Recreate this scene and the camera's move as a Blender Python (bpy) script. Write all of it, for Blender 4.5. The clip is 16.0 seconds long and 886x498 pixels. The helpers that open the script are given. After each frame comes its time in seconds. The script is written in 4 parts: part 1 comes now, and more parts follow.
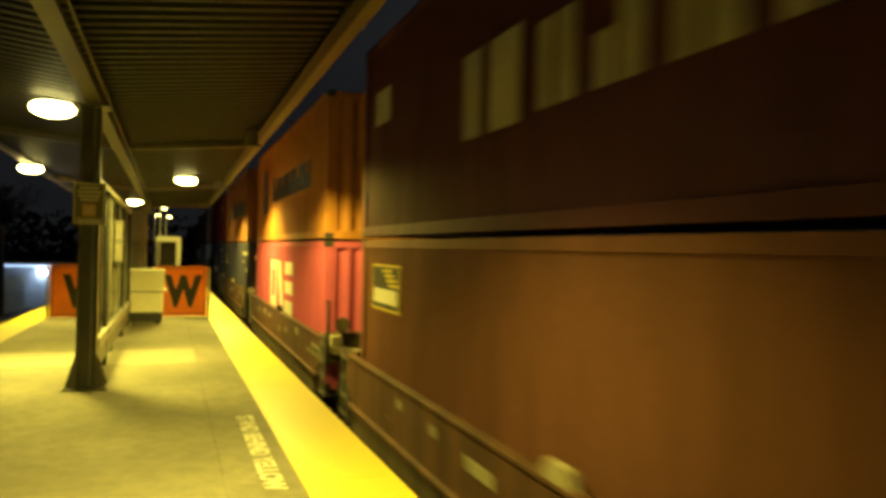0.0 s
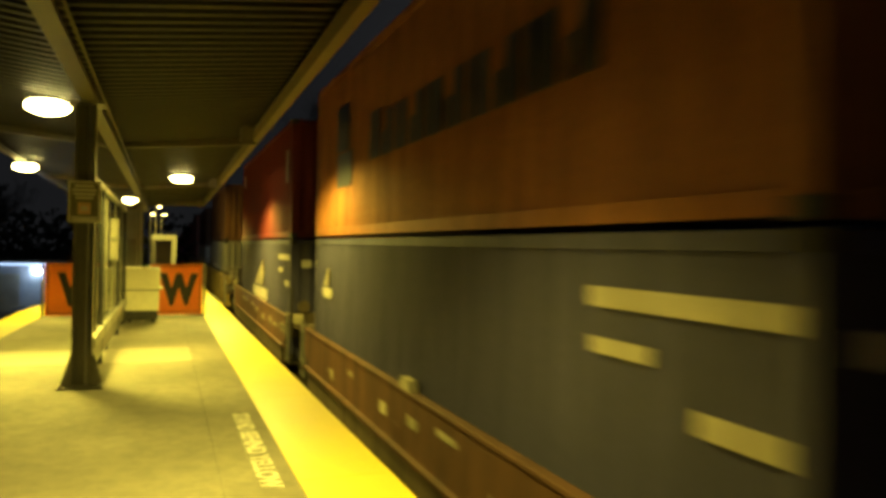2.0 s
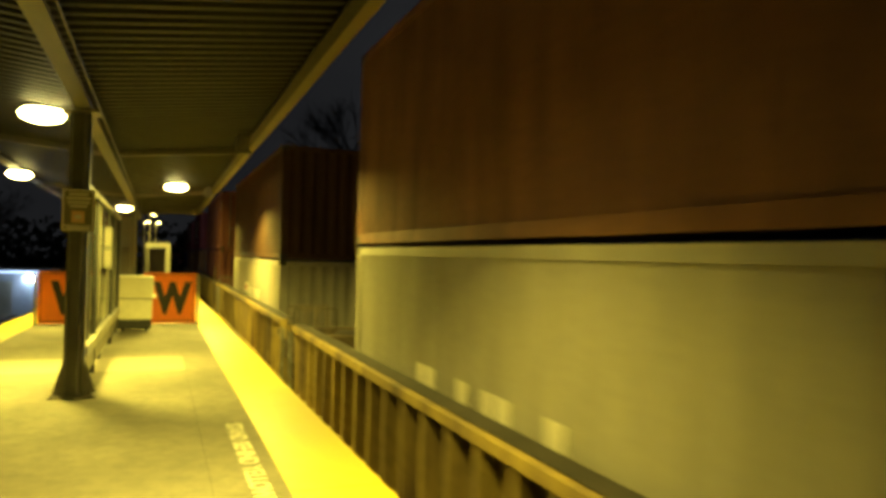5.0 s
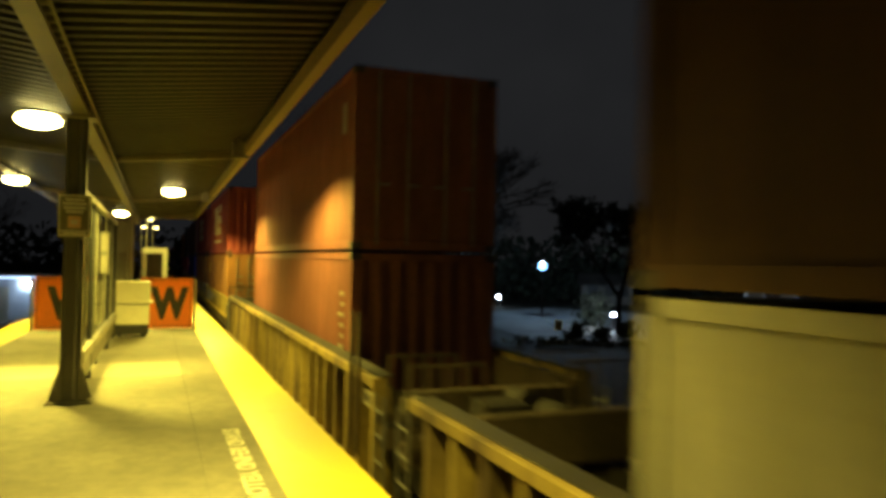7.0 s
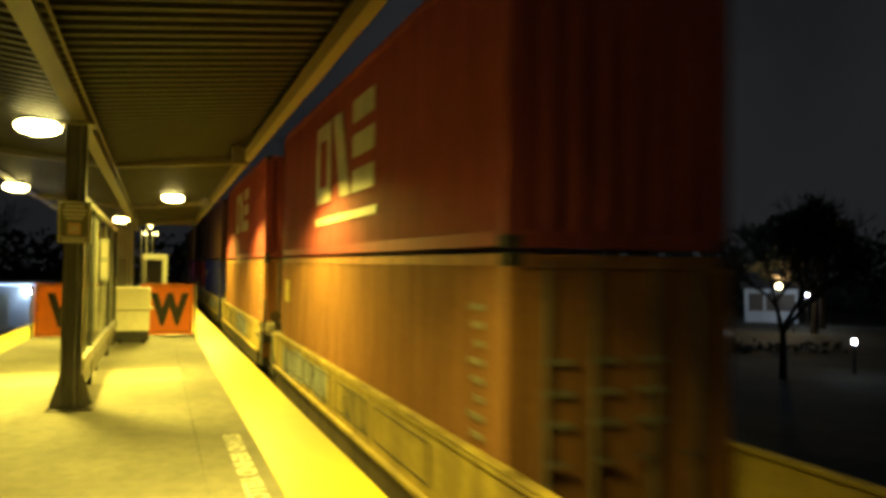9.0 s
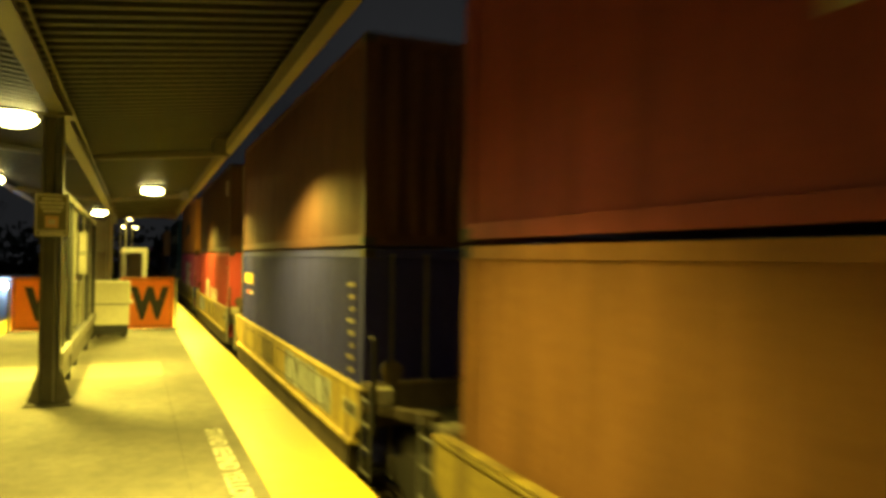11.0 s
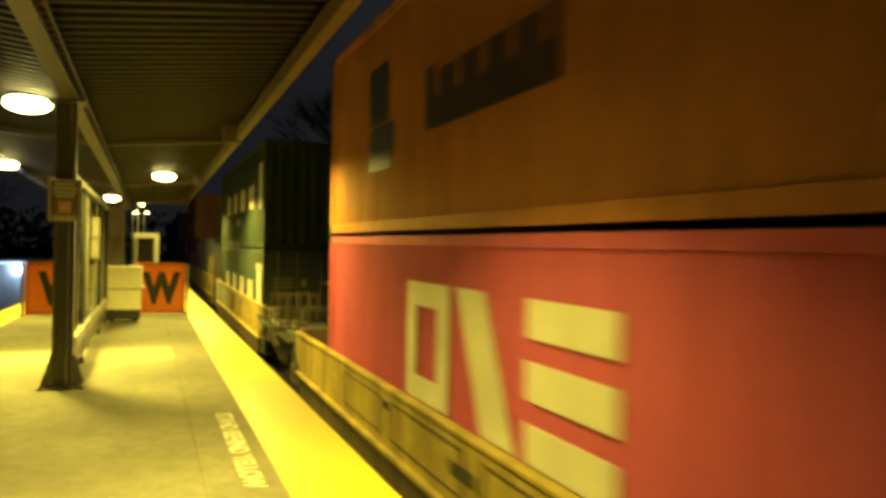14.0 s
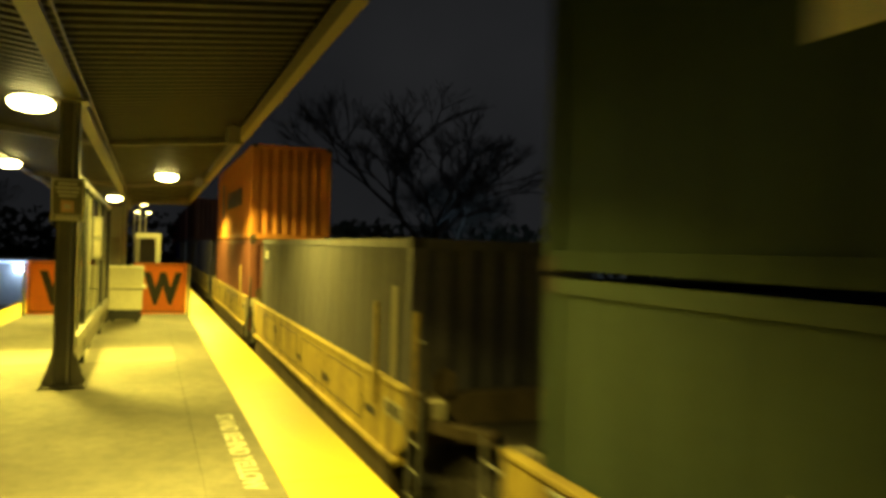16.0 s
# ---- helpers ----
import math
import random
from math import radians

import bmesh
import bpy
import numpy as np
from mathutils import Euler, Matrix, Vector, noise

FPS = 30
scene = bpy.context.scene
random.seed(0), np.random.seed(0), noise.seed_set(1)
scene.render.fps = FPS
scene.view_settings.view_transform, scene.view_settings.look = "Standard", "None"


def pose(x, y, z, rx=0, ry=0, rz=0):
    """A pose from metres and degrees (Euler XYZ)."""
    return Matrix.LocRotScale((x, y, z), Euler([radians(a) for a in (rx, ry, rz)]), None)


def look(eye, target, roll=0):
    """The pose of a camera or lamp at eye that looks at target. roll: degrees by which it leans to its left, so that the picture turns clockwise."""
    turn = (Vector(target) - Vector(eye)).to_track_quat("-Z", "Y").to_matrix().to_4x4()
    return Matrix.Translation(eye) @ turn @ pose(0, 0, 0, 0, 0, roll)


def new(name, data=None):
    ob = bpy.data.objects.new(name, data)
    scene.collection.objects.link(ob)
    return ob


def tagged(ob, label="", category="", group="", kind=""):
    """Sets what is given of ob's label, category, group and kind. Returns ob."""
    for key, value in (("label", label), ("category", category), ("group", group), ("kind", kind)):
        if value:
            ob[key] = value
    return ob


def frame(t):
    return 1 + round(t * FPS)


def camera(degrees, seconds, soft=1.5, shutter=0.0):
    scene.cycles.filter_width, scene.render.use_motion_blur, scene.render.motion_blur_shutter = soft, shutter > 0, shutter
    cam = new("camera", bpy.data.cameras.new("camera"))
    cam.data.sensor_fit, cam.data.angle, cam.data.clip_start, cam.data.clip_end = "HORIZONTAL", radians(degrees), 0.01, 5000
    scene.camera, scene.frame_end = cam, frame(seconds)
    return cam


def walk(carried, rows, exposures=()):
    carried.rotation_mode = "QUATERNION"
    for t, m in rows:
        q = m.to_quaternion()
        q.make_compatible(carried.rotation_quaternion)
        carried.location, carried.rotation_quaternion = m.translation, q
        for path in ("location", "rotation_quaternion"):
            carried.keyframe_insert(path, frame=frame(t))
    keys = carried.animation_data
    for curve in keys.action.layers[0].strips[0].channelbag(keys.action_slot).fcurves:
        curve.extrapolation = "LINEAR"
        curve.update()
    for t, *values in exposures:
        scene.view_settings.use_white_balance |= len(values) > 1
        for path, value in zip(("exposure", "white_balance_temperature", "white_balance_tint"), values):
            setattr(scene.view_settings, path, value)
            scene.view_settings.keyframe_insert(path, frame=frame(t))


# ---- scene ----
cam = camera(62.0, 16.0, soft=4.0, shutter=0.6)
PATH = [
    (0.0, pose(-0.000, -0.000, 1.600, 90.637, -1.015, -20.240)),
    (0.5, pose(-0.011, 0.001, 1.603, 90.597, -0.963, -20.332)),
    (1.0, pose(-0.008, -0.005, 1.603, 90.509, -1.039, -20.357)),
    (1.5, pose(-0.009, -0.000, 1.599, 90.519, -0.983, -20.445)),
    (2.0, pose(-0.001, -0.002, 1.599, 90.477, -0.933, -20.545)),
    (2.5, pose(-0.005, 0.001, 1.601, 90.760, -0.841, -20.623)),
    (3.0, pose(-0.001, -0.001, 1.604, 90.744, -0.846, -20.659)),
    (3.5, pose(-0.001, 0.002, 1.605, 91.039, -0.845, -20.727)),
    (4.0, pose(-0.002, -0.008, 1.608, 91.130, -0.913, -20.803)),
    (6.5, pose(-0.001, -0.008, 1.607, 91.490, -1.465, -21.108)),
    (7.0, pose(0.005, -0.005, 1.609, 91.538, -1.001, -21.148)),
    (7.5, pose(0.004, -0.003, 1.605, 91.639, -0.945, -21.204)),
    (8.0, pose(-0.000, -0.001, 1.608, 91.786, -0.907, -21.152)),
    (8.5, pose(0.005, 0.002, 1.610, 91.855, -0.893, -21.085)),
    (9.0, pose(0.005, -0.006, 1.607, 91.860, -0.595, -21.140)),
    (11.5, pose(0.003, 0.006, 1.606, 90.918, -0.570, -22.642)),
    (12.0, pose(0.010, -0.004, 1.603, 90.344, -0.828, -22.372)),
    (12.5, pose(0.003, -0.003, 1.605, 90.158, -1.080, -22.078)),
    (13.0, pose(0.001, 0.007, 1.601, 90.099, -1.128, -21.870)),
    (13.5, pose(-0.001, -0.007, 1.612, 90.135, -1.074, -21.789)),
    (14.0, pose(0.005, -0.015, 1.608, 90.335, -0.898, -21.721)),
    (14.5, pose(0.002, -0.002, 1.604, 90.409, -1.098, -21.772)),
    (15.0, pose(-0.003, -0.004, 1.611, 90.454, -1.399, -21.743)),
    (15.5, pose(-0.003, 0.002, 1.602, 90.570, -1.350, -21.670)),
    (16.0, pose(-0.002, -0.002, 1.608, 90.573, -1.442, -21.623)),
]
# the clip's camera opens up a little when the sky is in view
walk(cam, PATH, [(0.0, 0.1), (2.5, 0.18), (4.2, 0.42), (7.0, 0.4), (9.0, 0.55), (12.5, 0.52), (14.5, 0.27), (16.0, 0.4)])

# ---------------------------------------------------------------- light
SODIUM = (1.0, 0.80, 0.105)
world = bpy.data.worlds.new("night_sky")
scene.world = world
world.use_nodes = True
wn = world.node_tree.nodes
wl = world.node_tree.links
wn["Background"].inputs["Strength"].default_value = 1.0
w_tc = wn.new("ShaderNodeTexCoord")
w_no = wn.new("ShaderNodeTexNoise")
w_no.inputs["Scale"].default_value = 2.2
w_no.inputs["Detail"].default_value = 4
w_ramp = wn.new("ShaderNodeValToRGB")
w_ramp.color_ramp.elements[0].color = (0.0066, 0.0069, 0.0077, 1)
w_ramp.color_ramp.elements[1].color = (0.0136, 0.0140, 0.0148, 1)
w_ramp.color_ramp.elements[0].position = 0.3
w_ramp.color_ramp.elements[1].position = 0.75
wl.new(w_tc.outputs["Generated"], w_no.inputs["Vector"])
wl.new(w_no.outputs["Fac"], w_ramp.inputs["Fac"])
wl.new(w_ramp.outputs["Color"], wn["Background"].inputs["Color"])


def lamp(name, kind, place, energy, colour, target=None, **kw):
    data = bpy.data.lights.new(name, kind)
    data.energy, data.color = energy, colour
    for k, v in kw.items():
        if k == "radius":
            data.shadow_soft_size = v
        elif k == "spread":
            data.spread = v
        elif k == "size":
            data.shape = "DISK"
            data.size = v
        elif k == "cone":
            data.spot_size = v
        elif k == "blend":
            data.spot_blend = v
    ob = new(name, data)
    ob.matrix_basis = look(place, target) if target else Matrix.Translation(place)
    return ob


# canopy lamps in two rows: four luminaires seen under the roof, two out of view
CANOPY_LAMPS = [(-1.50, 10.9, 3.50), (0.34, 20.8, 3.55), (-3.26, 20.4, 3.62), (-1.32, 30.4, 3.52),
                (0.34, 4.5, 3.55), (0.34, -4.6, 3.55)]
for cx, cy, cz in CANOPY_LAMPS:
    wide, power = (2.15, 155) if 0 < cy < 5 else (1.95, 45) if cy < 0 else (2.45, 300)
    lamp("canopy_light", "AREA", (cx, cy, cz - 0.20), power, SODIUM, (cx, cy, 0.0), size=0.5, spread=wide)
# unseen downlights added along the eave for the bright pool on the strip
ADDED_EAVE_LAMPS = [(1.22, 12.75, 3.60), (1.22, 22.2, 3.60), (1.22, 31.7, 3.60)]
for cx, cy, cz in ADDED_EAVE_LAMPS:
    lamp("added_eave_light", "SPOT", (cx, cy, cz - 0.215), 1100, SODIUM, (cx + 0.05, cy - 0.2, 0.0), cone=radians(160), blend=0.45, radius=0.04)


# ---------------------------------------------------------------- materials
def mat(name, base, rough=0.6, metal=0.0, var=0.25, scale=6.0, bump=0.0, bump_scale=60.0, dark=None, streak=0.0, gloss_var=0.15, sheen=None):
    """Painted or mineral surface: colour varies at two scales, with stains and fine relief."""
    m = bpy.data.materials.new(name)
    m.use_nodes = True
    nt = m.node_tree
    N, L = nt.nodes, nt.links
    b = N["Principled BSDF"]
    tc = N.new("ShaderNodeTexCoord")
    n1 = N.new("ShaderNodeTexNoise")
    n1.inputs["Scale"].default_value = scale * 0.18
    n1.inputs["Detail"].default_value = 5
    n2 = N.new("ShaderNodeTexNoise")
    n2.inputs["Scale"].default_value = scale * 2.5
    n2.inputs["Detail"].default_value = 6
    n2.inputs["Roughness"].default_value = 0.7
    mp = N.new("ShaderNodeMapping")
    L.new(tc.outputs["Object"], mp.inputs["Vector"])
    L.new(mp.outputs["Vector"], n1.inputs["Vector"])
    L.new(tc.outputs["Object"], n2.inputs["Vector"])
    if streak:
        mp.inputs["Scale"].default_value = (1, 1.6, 0.18)
        n1.inputs["Scale"].default_value = scale * 0.5
    dk = dark or tuple(c * (1 - var * 1.4) for c in base)
    r1 = N.new("ShaderNodeMapRange")
    r1.inputs["From Min"].default_value, r1.inputs["From Max"].default_value = 0.35, 0.68
    L.new(n1.outputs["Fac"], r1.inputs["Value"])
    mx = N.new("ShaderNodeMix")
    mx.data_type = "RGBA"
    mx.inputs["A"].default_value = (*dk, 1)
    mx.inputs["B"].default_value = (*base, 1)
    L.new(r1.outputs["Result"], mx.inputs["Factor"])
    m2 = N.new("ShaderNodeMix")
    m2.data_type = "RGBA"
    m2.blend_type = "MULTIPLY"
    m2.inputs["Factor"].default_value = min(1.0, var * 1.6)
    r2 = N.new("ShaderNodeMapRange")
    r2.inputs["From Min"].default_value, r2.inputs["From Max"].default_value = 0.3, 0.62
    r2.inputs["To Min"].default_value, r2.inputs["To Max"].default_value = 0.45, 1.1
    L.new(n2.outputs["Fac"], r2.inputs["Value"])
    L.new(mx.outputs["Result"], m2.inputs["A"])
    L.new(r2.outputs["Result"], m2.inputs["B"])
    L.new(m2.outputs["Result"], b.inputs["Base Color"])
    rr = N.new("ShaderNodeMapRange")
    rr.inputs["To Min"].default_value = max(0.05, rough - gloss_var)
    rr.inputs["To Max"].default_value = min(1.0, rough + gloss_var)
    L.new(n2.outputs["Fac"], rr.inputs["Value"])
    L.new(rr.outputs["Result"], b.inputs["Roughness"])
    b.inputs["Metallic"].default_value = metal
    b.inputs["Specular IOR Level"].default_value = sheen if sheen is not None else 0.5 if rough < 0.84 else 0.08
    if bump:
        n3 = N.new("ShaderNodeTexNoise")
        n3.inputs["Scale"].default_value = bump_scale
        n3.inputs["Detail"].default_value = 4
        L.new(tc.outputs["Object"], n3.inputs["Vector"])
        bp = N.new("ShaderNodeBump")
        bp.inputs["Strength"].default_value = bump
        bp.inputs["Distance"].default_value = 0.01
        L.new(n3.outputs["Fac"], bp.inputs["Height"])
        L.new(bp.outputs["Normal"], b.inputs["Normal"])
    return m


def glow(name, colour, strength):
    m = bpy.data.materials.new(name)
    m.use_nodes = True
    b = m.node_tree.nodes["Principled BSDF"]
    b.inputs["Base Color"].default_value = (0.8, 0.8, 0.8, 1)
    b.inputs["Emission Color"].default_value = (*colour, 1)
    b.inputs["Emission Strength"].default_value = strength
    return m


def glass(name):
    m = bpy.data.materials.new(name)
    m.use_nodes = True
    b = m.node_tree.nodes["Principled BSDF"]
    b.inputs["Base Color"].default_value = (0.42, 0.45, 0.40, 1)
    b.inputs["Transmission Weight"].default_value = 1.0
    b.inputs["Roughness"].default_value = 0.06
    b.inputs["IOR"].default_value = 1.05
    return m


M_CONCRETE = mat("platform_concrete", (0.27, 0.25, 0.185), 0.8, 0, 0.34, 3.0, 0.25, 90, dark=(0.165, 0.152, 0.112), sheen=0.3)
M_PATCH = mat("new_concrete", (0.35, 0.325, 0.245), 0.8, 0, 0.14, 3.0, 0.2, 90, sheen=0.3)
M_YELLOW = mat("yellow_edge_paint", (0.66, 0.53, 0.035), 0.45, 0, 0.12, 2.0, 0.2, 70, dark=(0.55, 0.43, 0.04))
M_WHITEPAINT = mat("stencil_paint", (0.80, 0.76, 0.58), 0.7, 0, 0.2, 8.0)
M_EDGE = mat("concrete_edge_face", (0.20, 0.19, 0.17), 0.9, 0, 0.4, 4.0, 0.3, 40)
M_STEEL_GREY = mat("canopy_paint", (0.105, 0.096, 0.068), 0.5, 0, 0.25, 5.0)
M_COLUMN = mat("column_paint", (0.165, 0.156, 0.118), 0.42, 0, 0.22, 5.0)
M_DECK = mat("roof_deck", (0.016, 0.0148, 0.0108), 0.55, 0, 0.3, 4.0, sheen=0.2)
M_EAVE = mat("eave_paint", (0.14, 0.105, 0.05), 0.5, 0, 0.25, 4.0)
M_LENS = glow("sodium_lens", (1.0, 0.84, 0.26), 30.0)
M_HOUSING = mat("lamp_housing", (0.10, 0.09, 0.07), 0.5)
M_BALLAST = mat("ballast", (0.13, 0.12, 0.11), 0.95, 0, 0.6, 30.0, 1.0, 25)
M_GROUND = mat("dark_ground", (0.045, 0.045, 0.035), 0.95, 0, 0.5, 1.5, 0.4, 10)
M_RAIL = mat("rail_steel", (0.18, 0.15, 0.13), 0.6, 0.6, 0.2)
M_TIE = mat("timber_tie", (0.07, 0.055, 0.045), 0.9, 0, 0.4, 12, 0.5, 40)
M_ASPHALT = mat("lot_asphalt", (0.13, 0.13, 0.135), 0.85, 0, 0.3, 1.0, 0.2, 30)
M_ORANGE = mat("orange_board", (0.95, 0.23, 0.025), 0.5, 0, 0.10, 3.0)
M_BLACK = mat("black_paint", (0.02, 0.02, 0.02), 0.5, 0, 0.2)
M_CREAM = mat("cream_plastic", (0.84, 0.80, 0.58), 0.5, 0, 0.15, 6.0)
M_DARKBASE = mat("black_rubber", (0.025, 0.025, 0.025), 0.7, 0, 0.2)
M_GALV = mat("galvanised", (0.40, 0.39, 0.34), 0.45, 0.6, 0.2, 8.0)
M_SIGN = mat("sign_face", (0.21, 0.20, 0.135), 0.5, 0, 0.2, 8.0)
M_SIGNTEXT = mat("sign_text", (0.92, 0.87, 0.70), 0.6)
M_SIGNRED = mat("sign_pictogram", (0.88, 0.55, 0.30), 0.6, 0, 0.2, 20)
M_POSTER = mat("poster_paper", (0.30, 0.28, 0.20), 0.5, 0, 0.2, 14)
M_GLASS = glass("screen_glass")
M_WHITEWALL = mat("white_render", (0.72, 0.71, 0.66), 0.7, 0, 0.15, 2.0)
M_BARK = mat("bark", (0.030, 0.026, 0.022), 0.9, 0, 0.4, 10)
M_HEDGE = mat("hedge_leaf", (0.035, 0.045, 0.022), 0.8, 0, 0.5, 8)

M_WELLBROWN = mat("car_brown", (0.16, 0.075, 0.035), 0.62, 0, 0.4, 4.0, 0.15, 40, streak=1)
M_WELLYELLOW = mat("car_yellow", (0.56, 0.42, 0.08), 0.62, 0, 0.46, 4.0, 0.15, 40, dark=(0.27, 0.19, 0.06), streak=1)
M_WELLTAN = mat("car_tan", (0.50, 0.37, 0.09), 0.6, 0, 0.42, 4.0, 0.15, 40, dark=(0.13, 0.09, 0.05), streak=1)
M_CHORD = mat("car_yellow_caps", (0.58, 0.44, 0.08), 0.55, 0, 0.5, 5.0, dark=(0.20, 0.14, 0.05), streak=1)
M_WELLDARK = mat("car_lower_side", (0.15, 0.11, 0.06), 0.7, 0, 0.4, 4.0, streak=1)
M_UNDER = mat("car_underframe", (0.05, 0.042, 0.035), 0.8, 0, 0.4, 6.0, 0.3, 40)
M_CARMARK = mat("car_stencil", (0.60, 0.54, 0.34), 0.65, 0, 0.4, 9)


def scrawl(name, base, stroke):
    """Pale sprayed patch crossed by dark wandering strokes, worn through in places."""
    m = mat(name, base, 0.55, 0, 0.35, 4)
    nt = m.node_tree
    N, L = nt.nodes, nt.links
    tc = N.new("ShaderNodeTexCoord")
    wv = N.new("ShaderNodeTexWave")
    wv.bands_direction = "Y"
    wv.inputs["Scale"].default_value = 0.9
    wv.inputs["Distortion"].default_value = 9.0
    wv.inputs["Detail"].default_value = 1.5
    wv.inputs["Detail Scale"].default_value = 1.6
    L.new(tc.outputs["Object"], wv.inputs["Vector"])
    mr = N.new("ShaderNodeMapRange")
    mr.inputs["From Min"].default_value, mr.inputs["From Max"].default_value = 0.16, 0.26
    L.new(wv.outputs["Fac"], mr.inputs["Value"])
    mx = N.new("ShaderNodeMix")
    mx.data_type = "RGBA"
    mx.inputs["A"].default_value = (*stroke, 1)
    b = N["Principled BSDF"]
    L.new(b.inputs["Base Color"].links[0].from_socket, mx.inputs["B"])
    L.new(mr.outputs["Result"], mx.inputs["Factor"])
    L.new(mx.outputs["Result"], b.inputs["Base Color"])
    return m


M_ROD = mat("lock_rod_paint", (0.27, 0.24, 0.19), 0.6, 0.2, 0.3, 8.0)
M_GRAFFITI = scrawl("graffiti_paint", (0.56, 0.58, 0.56), (0.03, 0.03, 0.04))
M_TAG = scrawl("graffiti_tag", (0.34, 0.26, 0.08), (0.05, 0.04, 0.04))

PAINTS = {
    "maroon": mat("maroon_paint", (0.10, 0.029, 0.040), 0.68, 0, 0.26, 5, streak=1, sheen=0.2),
    "brown": mat("brown_paint", (0.115, 0.052, 0.038), 0.68, 0, 0.26, 5, streak=1, sheen=0.2),
    "darkbrown": mat("dark_brown_paint", (0.075, 0.038, 0.022), 0.68, 0, 0.26, 5, streak=1, sheen=0.2),
    "orange": mat("orange_paint", (0.52, 0.215, 0.05), 0.66, 0, 0.20, 5, streak=1, sheen=0.2),
    "rust": mat("rust_orange_paint", (0.23, 0.088, 0.066), 0.68, 0, 0.26, 5, streak=1, sheen=0.2),
    "clay": mat("clay_brown_paint", (0.23, 0.11, 0.055), 0.68, 0, 0.3, 5, streak=1, sheen=0.2),
    "magenta": mat("magenta_paint", (0.60, 0.12, 0.22), 0.68, 0, 0.14, 5, streak=1, sheen=0.2),
    "grey": mat("grey_paint", (0.082, 0.080, 0.145), 0.68, 0, 0.22, 5, streak=1, sheen=0.2),
    "lightgrey": mat("light_grey_paint", (0.125, 0.12, 0.14), 0.68, 0, 0.22, 5, streak=1, sheen=0.2),
    "white": mat("white_paint", (0.38, 0.36, 0.31), 0.68, 0, 0.16, 5, streak=1, sheen=0.2),
    "navy": mat("navy_paint", (0.042, 0.044, 0.24), 0.66, 0, 0.22, 5, streak=1, sheen=0.2),
    "green": mat("green_paint", (0.032, 0.052, 0.034), 0.66, 0, 0.22, 5, streak=1, sheen=0.2),
    "red": mat("red_paint", (0.42, 0.060, 0.050), 0.66, 0, 0.18, 5, streak=1, sheen=0.2),
    "darkred": mat("dark_red_paint", (0.15, 0.024, 0.022), 0.68, 0, 0.2, 5, streak=1, sheen=0.2),
    "weathered": mat("weathered_orange_paint", (0.34, 0.135, 0.042), 0.68, 0, 0.28, 5, streak=1, sheen=0.2),
    "russet": mat("russet_paint", (0.21, 0.088, 0.052), 0.68, 0, 0.2, 5, streak=1, sheen=0.2),
    "ochre": mat("faded_ochre_paint", (0.36, 0.17, 0.065), 0.66, 0, 0.24, 5, streak=1, sheen=0.2),
    # lighter green, used on the lower container
    "leaf": mat("light_green_paint", (0.064, 0.090, 0.068), 0.66, 0, 0.22, 5, streak=1, sheen=0.2),
    "crimson": mat("crimson_paint", (0.29, 0.062, 0.066), 0.66, 0, 0.2, 5, streak=1, sheen=0.2),
}
INKS = {
    "white": mat("white_marking", (0.74, 0.70, 0.58), 0.5, 0, 0.12, 8),
    "black": mat("navy_marking", (0.02, 0.022, 0.03), 0.5, 0, 0.15, 8),
    "yellow": mat("yellow_marking", (0.75, 0.55, 0.05), 0.5, 0, 0.15, 8),
    "cream": mat("cream_marking", (0.50, 0.45, 0.33), 0.5, 0, 0.2, 8),
    "leaf": mat("green_marking", (0.10, 0.22, 0.09), 0.5, 0, 0.2, 8),
    "pale": mat("pale_marking", (0.30, 0.26, 0.18), 0.5, 0, 0.2, 8),
    "red": mat("red_marking", (0.55, 0.05, 0.03), 0.5, 0, 0.15, 8),
}


# ---------------------------------------------------------------- mesh helpers
def mesh_ob(name, bm, material, parent=None, label="", smooth=False):
    me = bpy.data.meshes.new(name)
    bm.normal_update()
    bm.to_mesh(me)
    bm.free()
    if material:
        me.materials.append(material)
    if smooth:
        for p in me.polygons:
            p.use_smooth = True
    ob = new(name, me)
    if parent:
        ob.parent = parent
    if label:
        ob["label"] = label
    return ob


def part(name, bm, material, parent, label="", smooth=False):
    return mesh_ob(name, bm, material, parent, label, smooth)


def thing(name, place, label, category, group="", kind="", turn=0):
    ob = new(name)
    ob.empty_display_size = 0.2
    ob.matrix_basis = pose(*place, 0, 0, turn)
    return tagged(ob, label, category, group, kind)


def box(bm, x0, x1, y0, y1, z0, z1, bevel=0.0):
    vs = [bm.verts.new((x, y, z)) for z in (z0, z1) for y in (y0, y1) for x in (x0, x1)]
    fs = [bm.faces.new([vs[i] for i in f]) for f in ((0, 2, 3, 1), (4, 5, 7, 6), (0, 1, 5, 4), (2, 6, 7, 3), (0, 4, 6, 2), (1, 3, 7, 5))]
    if bevel:
        es = list({e for f in fs for e in f.edges})
        bmesh.ops.bevel(bm, geom=es, offset=bevel, segments=2, affect="EDGES", profile=0.6)
    return bm


def boxes(*specs, bevel=0.0):
    bm = bmesh.new()
    for s in specs:
        box(bm, *s, bevel=bevel)
    return bm


